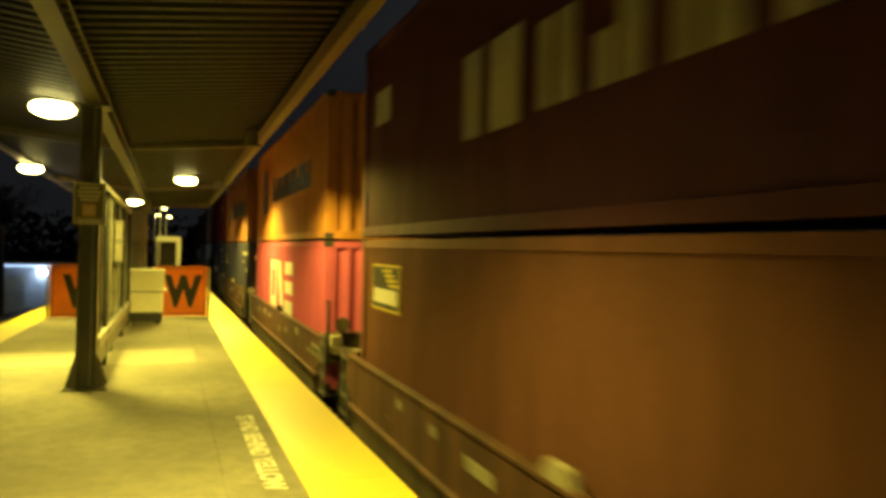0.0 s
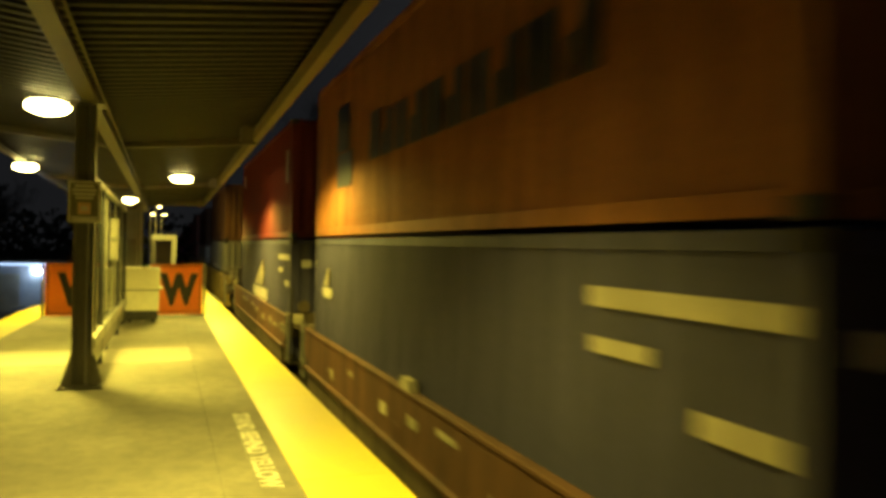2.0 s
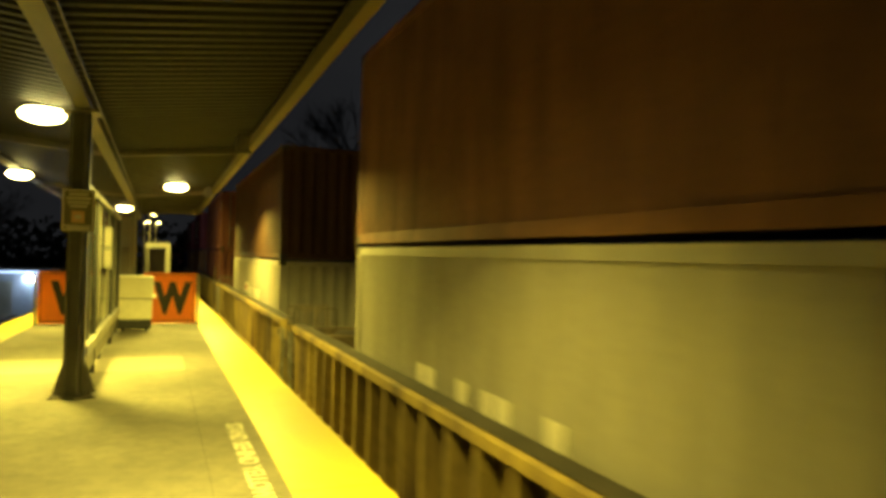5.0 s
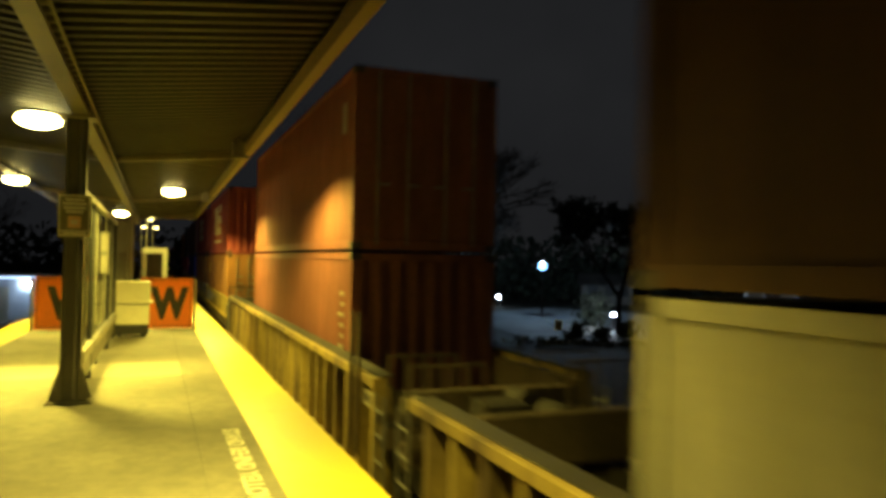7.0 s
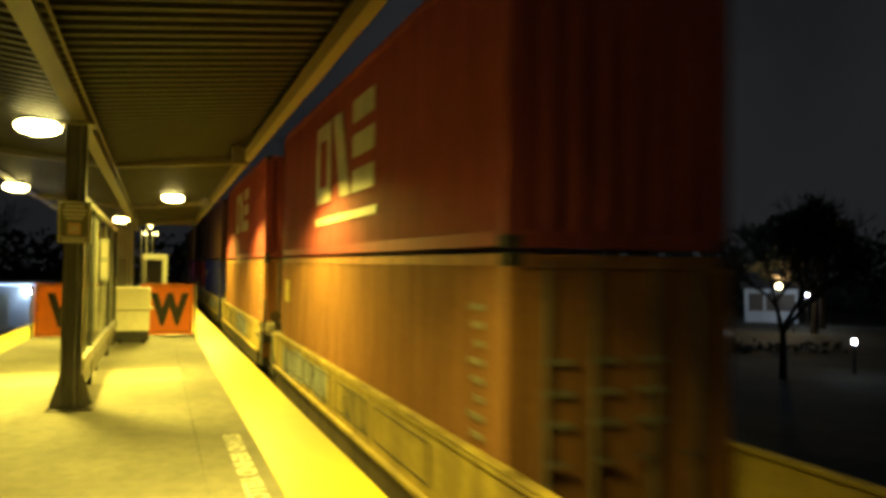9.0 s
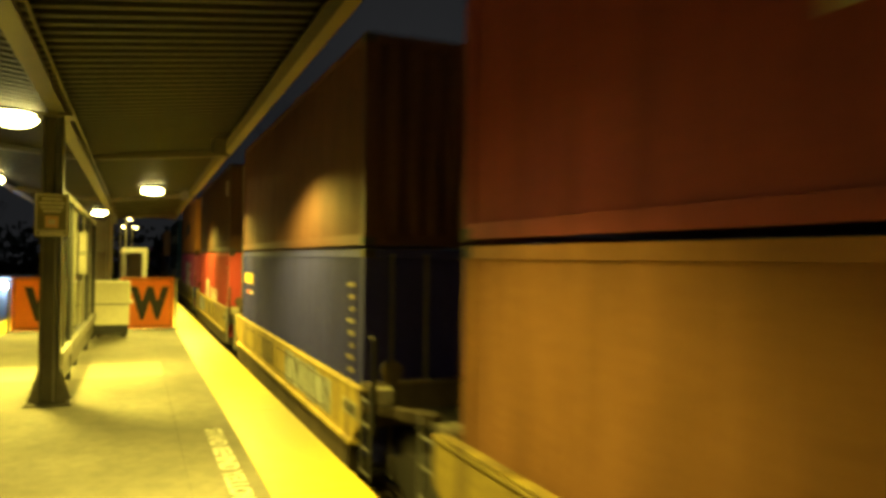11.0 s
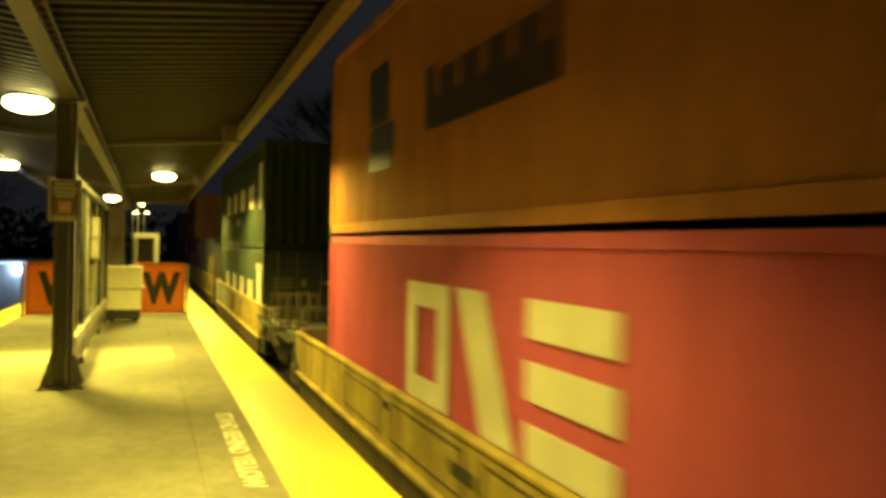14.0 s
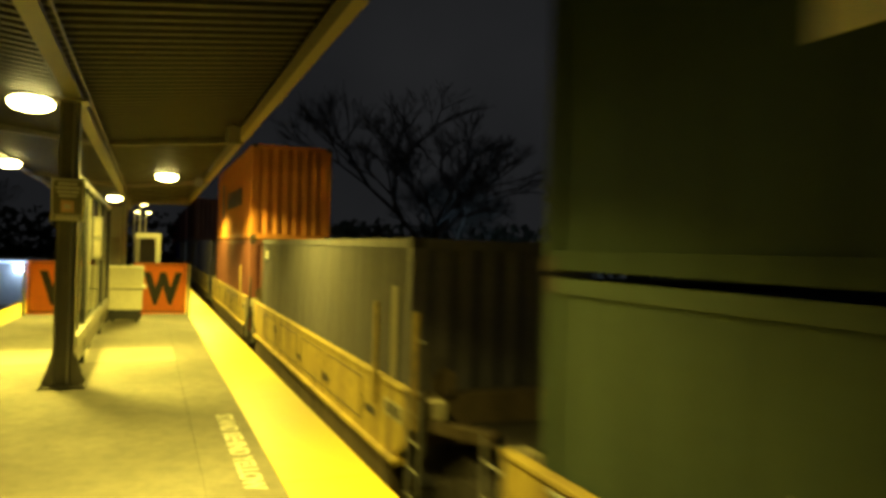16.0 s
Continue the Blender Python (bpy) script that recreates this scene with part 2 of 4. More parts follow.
def cyl(bm, a, b, r0, r1=None, n=12):
    """Tapered rod from a to b."""
    r1 = r0 if r1 is None else r1
    a, b = Vector(a), Vector(b)
    q = (b - a).to_track_quat("Z", "Y")
    rings = []
    for c, r in ((a, r0), (b, r1)):
        rings.append([bm.verts.new(c + q @ Vector((math.cos(k * math.tau / n) * r, math.sin(k * math.tau / n) * r, 0))) for k in range(n)])
    for k in range(n):
        bm.faces.new((rings[0][k], rings[0][(k + 1) % n], rings[1][(k + 1) % n], rings[1][k]))
    bm.faces.new(rings[0][::-1])
    bm.faces.new(rings[1])
    return bm


def rods(*specs, n=10):
    bm = bmesh.new()
    for s in specs:
        cyl(bm, *s, n=n)
    return bm


def prism(bm, pts, axis, d0, d1):
    """Extrudes a 2D outline along an axis (0 x, 1 y, 2 z)."""
    def at(p, d):
        v = list(p)
        v.insert(axis, d)
        return v
    lo = [bm.verts.new(at(p, d0)) for p in pts]
    hi = [bm.verts.new(at(p, d1)) for p in pts]
    n = len(pts)
    for k in range(n):
        bm.faces.new((lo[k], lo[(k + 1) % n], hi[(k + 1) % n], hi[k]))
    bm.faces.new(lo[::-1])
    bm.faces.new(hi)
    bmesh.ops.recalc_face_normals(bm, faces=bm.faces)
    return bm


def words(text, size, material, parent, name="lettering", bold=0.0):
    """Lettering as a thin mesh in its own xy plane."""
    cu = bpy.data.curves.new(name, "FONT")
    cu.body, cu.size, cu.extrude, cu.offset = text, size, 0.0015, bold
    cu.align_x = "LEFT"
    tmp = new("tmp", cu)
    me = bpy.data.meshes.new_from_object(tmp.evaluated_get(bpy.context.evaluated_depsgraph_get()))
    bpy.data.objects.remove(tmp)
    bpy.data.curves.remove(cu)
    me.materials.clear()
    me.materials.append(material)
    me.name = name
    ob = new(name, me)
    ob.parent = parent
    return ob


# ---------------------------------------------------------------- setting: ground, tracks, platform
RAIL = -1.40      # top of rail; the platform surface is z = 0
TRACK = 4.02
bm = bmesh.new()
box(bm, -1500, 1500, -1500, 1500, -2.6, RAIL - 0.42)
tagged(mesh_ob("ground", bm, M_GROUND), "dark bare earth and weeds beside the railway", "ground", kind="structure")


def grade(y):
    """The line climbs gently past the platform."""
    return 0.0105 * (min(max(y, -6.0), 66.0) - 8.0)


def loft(bm, outline, stations):
    """Closed outline of (x, z, follows the grade) carried along y."""
    rings = [[bm.verts.new((x, y, z + k * grade(y))) for x, z, k in outline] for y in stations]
    n = len(outline)
    for a, b in zip(rings, rings[1:]):
        for i in range(n):
            bm.faces.new((a[i], a[(i + 1) % n], b[(i + 1) % n], b[i]))
    bm.faces.new(rings[0][::-1])
    bm.faces.new(rings[-1])
    bmesh.ops.recalc_face_normals(bm, faces=bm.faces)


def track(cx, y0, y1, climbs=1):
    t = thing("track_bed", (cx, 0, RAIL - 0.42), "grey stone ballast with timber ties and steel rails", "railway track", kind="structure")
    st = [y0, -12, -6, 0, 8, 20, 35, 50, 60, 66, 72, y1]
    bm = bmesh.new()
    loft(bm, [(-2.1, 0.004, 0), (2.1, 0.004, 0), (1.55, 0.26, climbs), (-1.55, 0.26, climbs)], st)
    part("ballast", bm, M_BALLAST, t)
    for s in (-1, 1):
        c = s * 0.7525
        bm = bmesh.new()
        loft(bm, [(c + dx, z, climbs) for dx, z in ((-.07, .28), (.07, .28), (.012, .31), (.036, .385), (.036, .42), (-.036, .42), (-.036, .385), (-.012, .31))], st)
        part("rail", bm, M_RAIL, t)
    bm = bmesh.new()
    y = y0 + 0.3
    while y < y1:
        g = climbs * grade(y)
        box(bm, -1.3, 1.3, y, y + 0.23, 0.14 + g, 0.282 + g)
        y += 0.55
    tagged(part("ties", bm, M_TIE, t), kind="stuff")


track(TRACK, -240, 340)
track(TRACK + 4.3, -240, 340)
track(-5.85, -60, 200, 0)

PX0, PX1 = -3.38, 1.57
platform = thing("platform", (0, 0, RAIL - 0.42), "concrete island platform with worn yellow edges", "platform", kind="structure")
PZ = -(RAIL - 0.42)
part("slab", boxes((PX0 + 0.02, PX1 - 0.02, -14, 62, PZ - 0.42, PZ - 0.006), bevel=0.003), M_EDGE, platform)
part("support_wall", boxes((PX0 + 0.5, PX1 - 0.45, -14, 62, 0.002, PZ - 0.42)), M_EDGE, platform)
rows_y = [-14.0, -10.3, -7.2, -4.1, -1.0, 2.1, 5.2, 8.3, 11.4, 13.0, 16.1, 19.2, 22.3, 25.4, 28.5, 31.6, 34.7, 40, 46, 52, 62]
for i in range(len(rows_y) - 1):
    ya, yb = rows_y[i] + 0.0015, rows_y[i + 1] - 0.0015
    for k, (xa, xb) in enumerate(((-2.718, -1.002), (-0.998, 0.378), (0.382, 0.888)) if i == 8 else ((-2.718, 0.378), (0.382, 0.888))):
        pm = M_PATCH if (i == 8 and k < 2) else M_CONCRETE
        part("concrete_panel", boxes((xa, xb, ya, yb, PZ - 0.02, PZ + 0.0004 * ((i * 7 + k * 3) % 4)), bevel=0.0015), pm, platform)
    part("yellow_strip", boxes((0.892, PX1, ya, yb, PZ - 0.05, PZ + 0.004), bevel=0.004), M_YELLOW, platform)
    part("yellow_strip", boxes((PX0, -2.722, ya, yb, PZ - 0.05, PZ + 0.004), bevel=0.004), M_YELLOW, platform)
tx = words("STAND BEHIND YELLOW", 0.205, M_WHITEPAINT, platform, "stencilled_warning", 0.006)
tw = max(v.co.x for v in tx.data.vertices)
tx.matrix_basis = pose(0.635, 7.50, PZ + 0.005, 0, 0, -90) @ Matrix.Diagonal((2.42 / tw, 1.0, 1.0, 1.0))

# ---------------------------------------------------------------- canopy
CY0, CY1 = -12.0, 35.0
MID = -0.90


def deck_z(x):
    return 3.50 + 0.115 * abs(x - MID)


def corrugated_deck(xa, xb):
    bm = bmesh.new()
    prof, y = [], CY0
    while y < CY1:
        prof += [(y, 0.0), (y + 0.045, 0.0), (y + 0.06, 0.05), (y + 0.165, 0.05), (y + 0.18, 0.0)]
        y += 0.225
    lo, hi = [], []
    for (py, pz) in prof:
        lo.append((bm.verts.new((xa, py, deck_z(xa) + pz)), bm.verts.new((xb, py, deck_z(xb) + pz))))
        hi.append((bm.verts.new((xa, py, deck_z(xa) + 0.12)), bm.verts.new((xb, py, deck_z(xb) + 0.12))))
    for k in range(len(prof) - 1):
        bm.faces.new((lo[k][0], lo[k + 1][0], lo[k + 1][1], lo[k][1]))
        bm.faces.new((hi[k][0], hi[k][1], hi[k + 1][1], hi[k + 1][0]))
    return bm


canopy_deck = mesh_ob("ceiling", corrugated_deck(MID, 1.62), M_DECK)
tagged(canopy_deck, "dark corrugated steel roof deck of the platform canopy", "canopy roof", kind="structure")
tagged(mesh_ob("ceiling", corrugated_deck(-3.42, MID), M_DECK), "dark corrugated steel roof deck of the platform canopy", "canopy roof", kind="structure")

frame_steel = thing("trim", (0, 0, 0), "painted steel beams carrying the platform canopy", "canopy frame", kind="structure")


def ibeam_y(x, z0, h, w, ya, yb):
    f = 0.02
    return boxes((x - w / 2, x + w / 2, ya, yb, z0, z0 + f), (x - w / 2, x + w / 2, ya, yb, z0 + h - f, z0 + h), (x - 0.009, x + 0.009, ya, yb, z0 + f, z0 + h - f))


part("spine_beam", ibeam_y(MID + 0.04, 3.30, 0.24, 0.165, CY0, CY1), M_STEEL_GREY, frame_steel)
part("conduit", rods(((MID + 0.165, CY0, 3.40), (MID + 0.165, CY1, 3.40), 0.016), n=8), M_STEEL_GREY, frame_steel)
# strips in near-black, the unlit band inside each eave put into the colour
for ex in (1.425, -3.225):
    part("unlit_edge_strip", boxes((ex - 0.06, ex + 0.06, CY0, CY1, 3.695, 3.735)), M_DECK, frame_steel)
for ex in (1.62, -3.42):
    s = 1 if ex > 0 else -1
    part("eave_channel", boxes((ex - 0.018 * s if s > 0 else ex, ex if s > 0 else ex + 0.018, CY0, CY1, 3.72, 3.98),
                               (min(ex, ex - 0.13 * s), max(ex, ex - 0.13 * s), CY0, CY1, 3.70, 3.72),
                               (min(ex, ex - 0.10 * s), max(ex, ex - 0.10 * s), CY0, CY1, 3.98, 4.0)), M_EAVE, frame_steel)
for gy in (-4.4, 5.0, 14.5, 24.0, 33.6):
    for s in (-1, 1):
        bm = bmesh.new()
        x1, xe = MID + s * 0.13, (1.58 if s > 0 else -3.38)
        prism(bm, [(x1, 3.44), (xe, 3.66), (xe, 3.79), (x1, 3.515)], 1, gy - 0.06, gy + 0.06)
        part("cross_girder", bm, M_STEEL_GREY, frame_steel)
part("end_fascia", boxes((-3.40, 1.60, CY1, CY1 + 0.03, 3.62, 4.0)), M_STEEL_GREY, frame_steel)


def luminaire(x, y, z):
    t = thing("canopy_lamp", (x, y, z), "round sodium ceiling lamp glowing warm yellow", "lamp", "canopy lamps")
    part("housing", rods(((0, 0, deck_z(x) - z + 0.02), (0, 0, 0.031), 0.20, 0.26), n=28), M_HOUSING, t)
    bm = bmesh.new()
    rings = []
    for r, h in ((0.22, 0.03), (0.265, 0.005), (0.28, -0.025), (0.27, -0.06), (0.22, -0.10), (0.12, -0.13)):
        rings.append([bm.verts.new((math.cos(k * math.tau / 28) * r, math.sin(k * math.tau / 28) * r, h)) for k in range(28)])
    for a, b in zip(rings, rings[1:]):
        for k in range(28):
            bm.faces.new((a[k], a[(k + 1) % 28], b[(k + 1) % 28], b[k]))
    bm.faces.new(rings[-1])
    part("lens", bm, M_LENS, t, "glowing lens", smooth=True)
    # cylinder added round the two unseen lamps to cut their sidelight
    if y < 5:
        bm = bmesh.new()
        rings = [[bm.verts.new((math.cos(k * math.tau / 28) * r, math.sin(k * math.tau / 28) * r, h)) for k in range(28)] for r, h in ((0.26, 0.035), (0.345, 0.03), (0.345, -0.19), (0.335, -0.19), (0.335, 0.025))]
        for a, b in zip(rings, rings[1:]):
            for k in range(28):
                bm.faces.new((a[k], a[(k + 1) % 28], b[(k + 1) % 28], b[k]))
        part("shield", bm, M_HOUSING, t, "dark cylinder added to block sidelight from an unseen lamp")


for cx, cy, cz in CANOPY_LAMPS:
    luminaire(cx, cy, cz)
# added fixtures that house the eave spots
for cx, cy, cz in ADDED_EAVE_LAMPS:
    t = thing("added_eave_downlight", (cx, cy, cz), "small dark hooded downlight added under the canopy eave", "downlight", "eave downlights")
    part("hood", boxes((-0.10, 0.10, -0.14, -0.125, -0.20, 0.06), (-0.10, 0.10, 0.125, 0.14, -0.14, 0.06), (-0.10, -0.085, -0.125, 0.125, -0.14, 0.06), (0.085, 0.10, -0.125, 0.125, -0.14, 0.06), (-0.10, 0.10, -0.14, 0.14, 0.06, 0.075)), M_HOUSING, t)
    part("stem", boxes((-0.02, 0.02, -0.02, 0.02, 0.075, deck_z(cx) - cz + 0.03)), M_HOUSING, t)


def column(y):
    t = thing("canopy_column", (MID, y, 0), "dark painted steel column with a flared bolted foot", "column", "canopy columns")
    a = 0.108
    for s in (-1, 1):
        x0, x1 = sorted((s * a, s * (a - 0.022)))
        part("flange", boxes((x0, x1, -0.10, 0.10, 0.026, 3.274), bevel=0.003), M_COLUMN, t)
    part("web", boxes((-a + 0.022, a - 0.022, -0.014, 0.014, 0.026, 3.274)), M_COLUMN, t)
    part("conduit", rods(((0.05, -0.045, 0.026), (0.05, -0.045, 3.27), 0.022), n=10), M_GALV, t)
    for s in (-1, 1):
        bm = bmesh.new()
        prism(bm, [(s * a, 0.40), (s * 0.215, 0.05), (s * 0.215, 0.02), (s * a, 0.02)], 1, -0.10, -0.08)
        prism(bm, [(s * a, 0.40), (s * 0.215, 0.05), (s * 0.215, 0.02), (s * a, 0.02)], 1, 0.08, 0.10)
        part("gusset", bm, M_COLUMN, t)
    part("base_plate", boxes((-0.245, 0.245, -0.22, 0.22, 0.003, 0.025), bevel=0.004), M_COLUMN, t)
    for sx in (-0.205, 0.205):
        for sy in (-0.175, 0.175):
            part("bolt", rods(((sx, sy, 0.025), (sx, sy, 0.06), 0.02), n=6), M_GALV, t)
    part("cap_plate", boxes((-0.2, 0.2, -0.2, 0.2, 3.275, 3.298)), M_COLUMN, t)
    return t


for cy in (-8.7, 9.5, 27.9):
    column(cy)

# sign on the nearest column
t = thing("platform_sign", (-0.895, 9.355, 1.90), "small dark notice with pale lettering and an orange pictogram", "sign")
part("plate", boxes((-0.172, 0.172, -0.006, 0.006, 0, 0.485), bevel=0.003), M_SIGN, t)
bm = boxes((-0.166, 0.166, -0.0085, -0.0065, 0.006, 0.024), (-0.166, 0.166, -0.0085, -0.0065, 0.461, 0.479), (-0.166, -0.148, -0.0085, -0.0065, 0.024, 0.461), (0.148, 0.166, -0.0085, -0.0065, 0.024, 0.461), (-0.147, 0.147, -0.0085, -0.0065, 0.062, 0.074))
part("border", bm, M_SIGNTEXT, t, "pale border line")
for k, (z, w) in enumerate(((0.425, 0.10), (0.378, 0.125), (0.331, 0.115), (0.287, 0.09), (0.040, 0.12))):
    part("text_bar", boxes((-w, w, -0.0085, -0.0065, z - 0.014, z + 0.014)), M_SIGNTEXT, t)
part("pictogram", boxes((-0.068, 0.068, -0.0085, -0.0065, 0.10, 0.235)), M_SIGNRED, t, "orange square pictogram")
part("pictogram_symbol", boxes((-0.035, 0.035, -0.0105, -0.0088, 0.145, 0.19)), M_SIGNTEXT, t)

# windscreen between the columns
t = thing("windscreen", (-0.86, 9.75, 0), "dark framed glazed windscreen panel with a low pale rail", "windscreen")
YL = 7.6
for yy in (0.0, 1.62, 5.4, YL):
    part("post", boxes((-0.04, 0.04, yy - 0.04, yy + 0.04, 0.003, 2.50), bevel=0.006), M_GALV if yy < 1 else M_BLACK, t)
part("main_post", boxes((-0.11, 0.005, 3.13, 3.27, 0.003, 2.50), bevel=0.006), M_BLACK, t, "broad black post")
for ya, yb in ((0.04, 1.58), (1.66, 3.12), (3.28, 5.36), (5.44, YL - 0.04)):
    part("top_rail", boxes((-0.04, 0.04, ya, yb, 2.42, 2.50), bevel=0.006), M_GALV, t)
    part("bottom_rail", boxes((-0.05, 0.07, ya, yb, 0.40, 0.54), bevel=0.01), M_GALV, t)
    g = part("pane", boxes((-0.006, 0.006, ya, yb, 0.54, 2.42)), M_GLASS, t, "clear glass pane")
    g.visible_shadow = False
    part("glazing_bar", boxes((-0.02, 0.02, (ya + yb) / 2 - 0.02, (ya + yb) / 2 + 0.02, 0.54, 2.42)), M_COLUMN, t)
part("skirt", boxes((-0.03, 0.03, 0.04, YL - 0.04, 0.14, 0.40)), M_COLUMN, t)
part("info_case", boxes((0.008, 0.125, 3.14, 3.30, 1.42, 2.10), bevel=0.02), M_COLUMN, t, "notice case on the black post")
for za, zb in ((1.46, 1.72), (1.80, 2.06)):
    part("poster", boxes((0.02, 0.115, 3.122, 3.138, za, zb), bevel=0.004), M_POSTER, t, "pale notice on the case")

# cream bin
t = thing("storage_bin", (-0.50, 17.75, 0), "cream plastic storage bin with overhanging lid and black base", "bin")
part("base", boxes((-0.345, 0.34, -0.30, 0.30, 0.06, 0.275), bevel=0.02), M_DARKBASE, t)
part("body", boxes((-0.36, 0.355, -0.31, 0.31, 0.27, 0.76), bevel=0.03), M_CREAM, t)
part("lid", boxes((-0.375, 0.375, -0.33, 0.33, 0.77, 1.22), bevel=0.045), M_CREAM, t)
part("lid_lip", boxes((-0.385, 0.43, -0.345, 0.34, 0.735, 0.785), bevel=0.01), M_CREAM, t)
# black strip that paints the shadow line below the lid lip
part("lid_shadow_strip", boxes((-0.365, 0.36, -0.318, 0.318, 0.715, 0.738)), M_DARKBASE, t, "dark strip for the shadow line under the lid")
for sx in (-0.24, 0.24):
    for sy in (-0.2, 0.2):
        part("wheel", rods(((sx - 0.03, sy, 0.053), (sx + 0.03, sy, 0.053), 0.05), n=14), M_DARKBASE, t)


def warning_board(x0, x1, lx):
    t = thing("warning_board", ((x0 + x1) / 2, 19.5, 0), "orange board with a black letter between two posts", "warning board", "orange warning boards")
    w = (x1 - x0) / 2
    part("panel", boxes((-w, w, -0.012, 0.012, 0.02, 1.27), bevel=0.02), M_ORANGE, t)
    e = 0.05
    part("border", boxes((-w + e, w - e, -0.0165, -0.0125, 0.07, 0.085), (-w + e, w - e, -0.0165, -0.0125, 1.205, 1.22), (-w + e, -w + e + 0.015, -0.0165, -0.0125, 0.085, 1.205), (w - e - 0.015, w - e, -0.0165, -0.0125, 0.085, 1.205)), M_BLACK, t)
    lt = words("W", 1.0, M_BLACK, t, "letter", 0.06)
    xs = [v.co.x for v in lt.data.vertices]
    ys = [v.co.y for v in lt.data.vertices]
    bm = bmesh.new()
    bm.from_mesh(lt.data)
    bmesh.ops.scale(bm, vec=(0.90 / (max(xs) - min(xs)), 0.80 / (max(ys) - min(ys)), 1), verts=bm.verts)
    bm.to_mesh(lt.data)
    bm.free()
    xs = [v.co.x for v in lt.data.vertices]
    lt.matrix_basis = pose(lx - (x0 + x1) / 2 - (max(xs) + min(xs)) / 2, -0.0150, 0.24 - min(v.co.y for v in lt.data.vertices), 90, 0, 0)
    for px in (-w - 0.05, w + 0.05):
        part("post", rods(((px, 0.0, 0.003), (px, 0.0, 1.24), 0.035), n=10), M_GALV, t)
        part("foot", boxes((px - 0.06, px + 0.06, -0.14, 0.14, 0.003, 0.03)), M_GALV, t)


warning_board(-0.37, 0.85, 0.30)
warning_board(-2.66, -1.44, -1.95)

# dark stair enclosure past the canopy
t = thing("stair_enclosure", (-1.39, 37.0, 0), "dark painted enclosure standing beyond the canopy end", "enclosure")
part("wall", boxes((-0.32, 0.32, -0.9, 0.9, 0.003, 3.45), bevel=0.01), M_COLUMN, t)
part("roof", boxes((-0.38, 0.38, -1.0, 1.0, 3.45, 3.55), bevel=0.01), M_STEEL_GREY, t)
part("door", boxes((-0.26, 0.26, -0.93, -0.905, 0.05, 2.1)), M_STEEL_GREY, t)

# white portal beyond the canopy
t = thing("stair_portal", (0, 40, 0), "white painted portal at the head of the platform stairs", "portal")
part("beam", boxes((-0.72, 0.46, -0.1, 2.2, 2.14, 2.40), bevel=0.01), M_WHITEWALL, t)
part("post", boxes((0.22, 0.46, -0.1, 0.2, 0.003, 2.14), bevel=0.01), M_WHITEWALL, t)
part("post", boxes((-0.72, -0.60, -0.1, 0.2, 0.003, 2.14), bevel=0.01), M_GALV, t)
part("rear_wall", boxes((-0.70, 0.44, 2.0, 2.2, 0.003, 2.14)), M_COLUMN, t)
for px, py, h in ((-0.55, 40.0, 3.85), (-0.86, 42.9, 3.60), (-0.30, 43.4, 3.60)):
    t = thing("lamp_post", (px, py, 0), "slim grey lamp post with a small glowing head", "lamp post", "platform lamp posts")
    part("pole", rods(((0, 0, 0.003), (0, 0, h), 0.045, 0.035), n=10), M_GALV, t)
    part("lamp_head", boxes((-0.05, 0.30, -0.08, 0.08, h - 0.02, h + 0.05), bevel=0.01), M_HOUSING, t)
    part("lens", boxes((0.06, 0.28, -0.07, 0.07, h - 0.05, h - 0.022)), M_LENS, t)
lamp("far_platform_light", "AREA", (0.1, 37.0, 3.9), 130, SODIUM, (0.1, 38.5, 0), size=0.4)


# ---------------------------------------------------------------- train
MOVING = []          # (thing, near end along the track at the start, height)
SPEED_ROWS = ((0.0, 0.0), (1.0, 13.51), (2.0, 27.06), (4.0, 54.25), (8.0, 108.58), (12.0, 162.77), (16.0, 216.88))
LEN, HALF = 12.192, 1.219


def corrugated_wall(length, z0, z1, depth, pitch=0.278):
    """Trapezoid-ribbed steel sheet along y, outer crests at x = 0, ribs sunk to +depth."""
    bm = bmesh.new()
    prof, y = [], 0.0
    while y < length - pitch * 0.5:
        prof += [(y, 0.0), (y + 0.072, 0.0), (y + 0.139, depth), (y + 0.211, depth)]
        y += pitch
    prof += [(length, 0.0)]
    a = [bm.verts.new((d, p, z0)) for p, d in prof]
    b = [bm.verts.new((d, p, z1)) for p, d in prof]
    for k in range(len(prof) - 1):
        bm.faces.new((a[k], b[k], b[k + 1], a[k + 1]))
    c = [bm.verts.new((depth + 0.02, p, z)) for z in (z0, z1) for p in (0, length)]
    bm.faces.new((c[0], c[1], c[3], c[2]))
    return bm


END_DASH = [(-0.95 + k * 0.33, -0.70 + k * 0.33, 2.22, 2.40, "white") for k in range(6)]
END_PLATE = [(-0.95, -0.42, 1.80, 1.85, "pale"), (-0.95, -0.42, 1.68, 1.74, "pale"), (-0.95, -0.42, 1.56, 1.62, "pale"), (-0.22, -0.06, 1.60, 1.80, "pale"), (0.30, 0.75, 1.66, 1.74, "pale")]
END_ROWS = [(-0.85 + 0.5 * (k % 3), -0.55 + 0.5 * (k % 3), 1.9 - 0.28 * (k // 3), 1.96 - 0.28 * (k // 3), "pale") for k in range(9)]


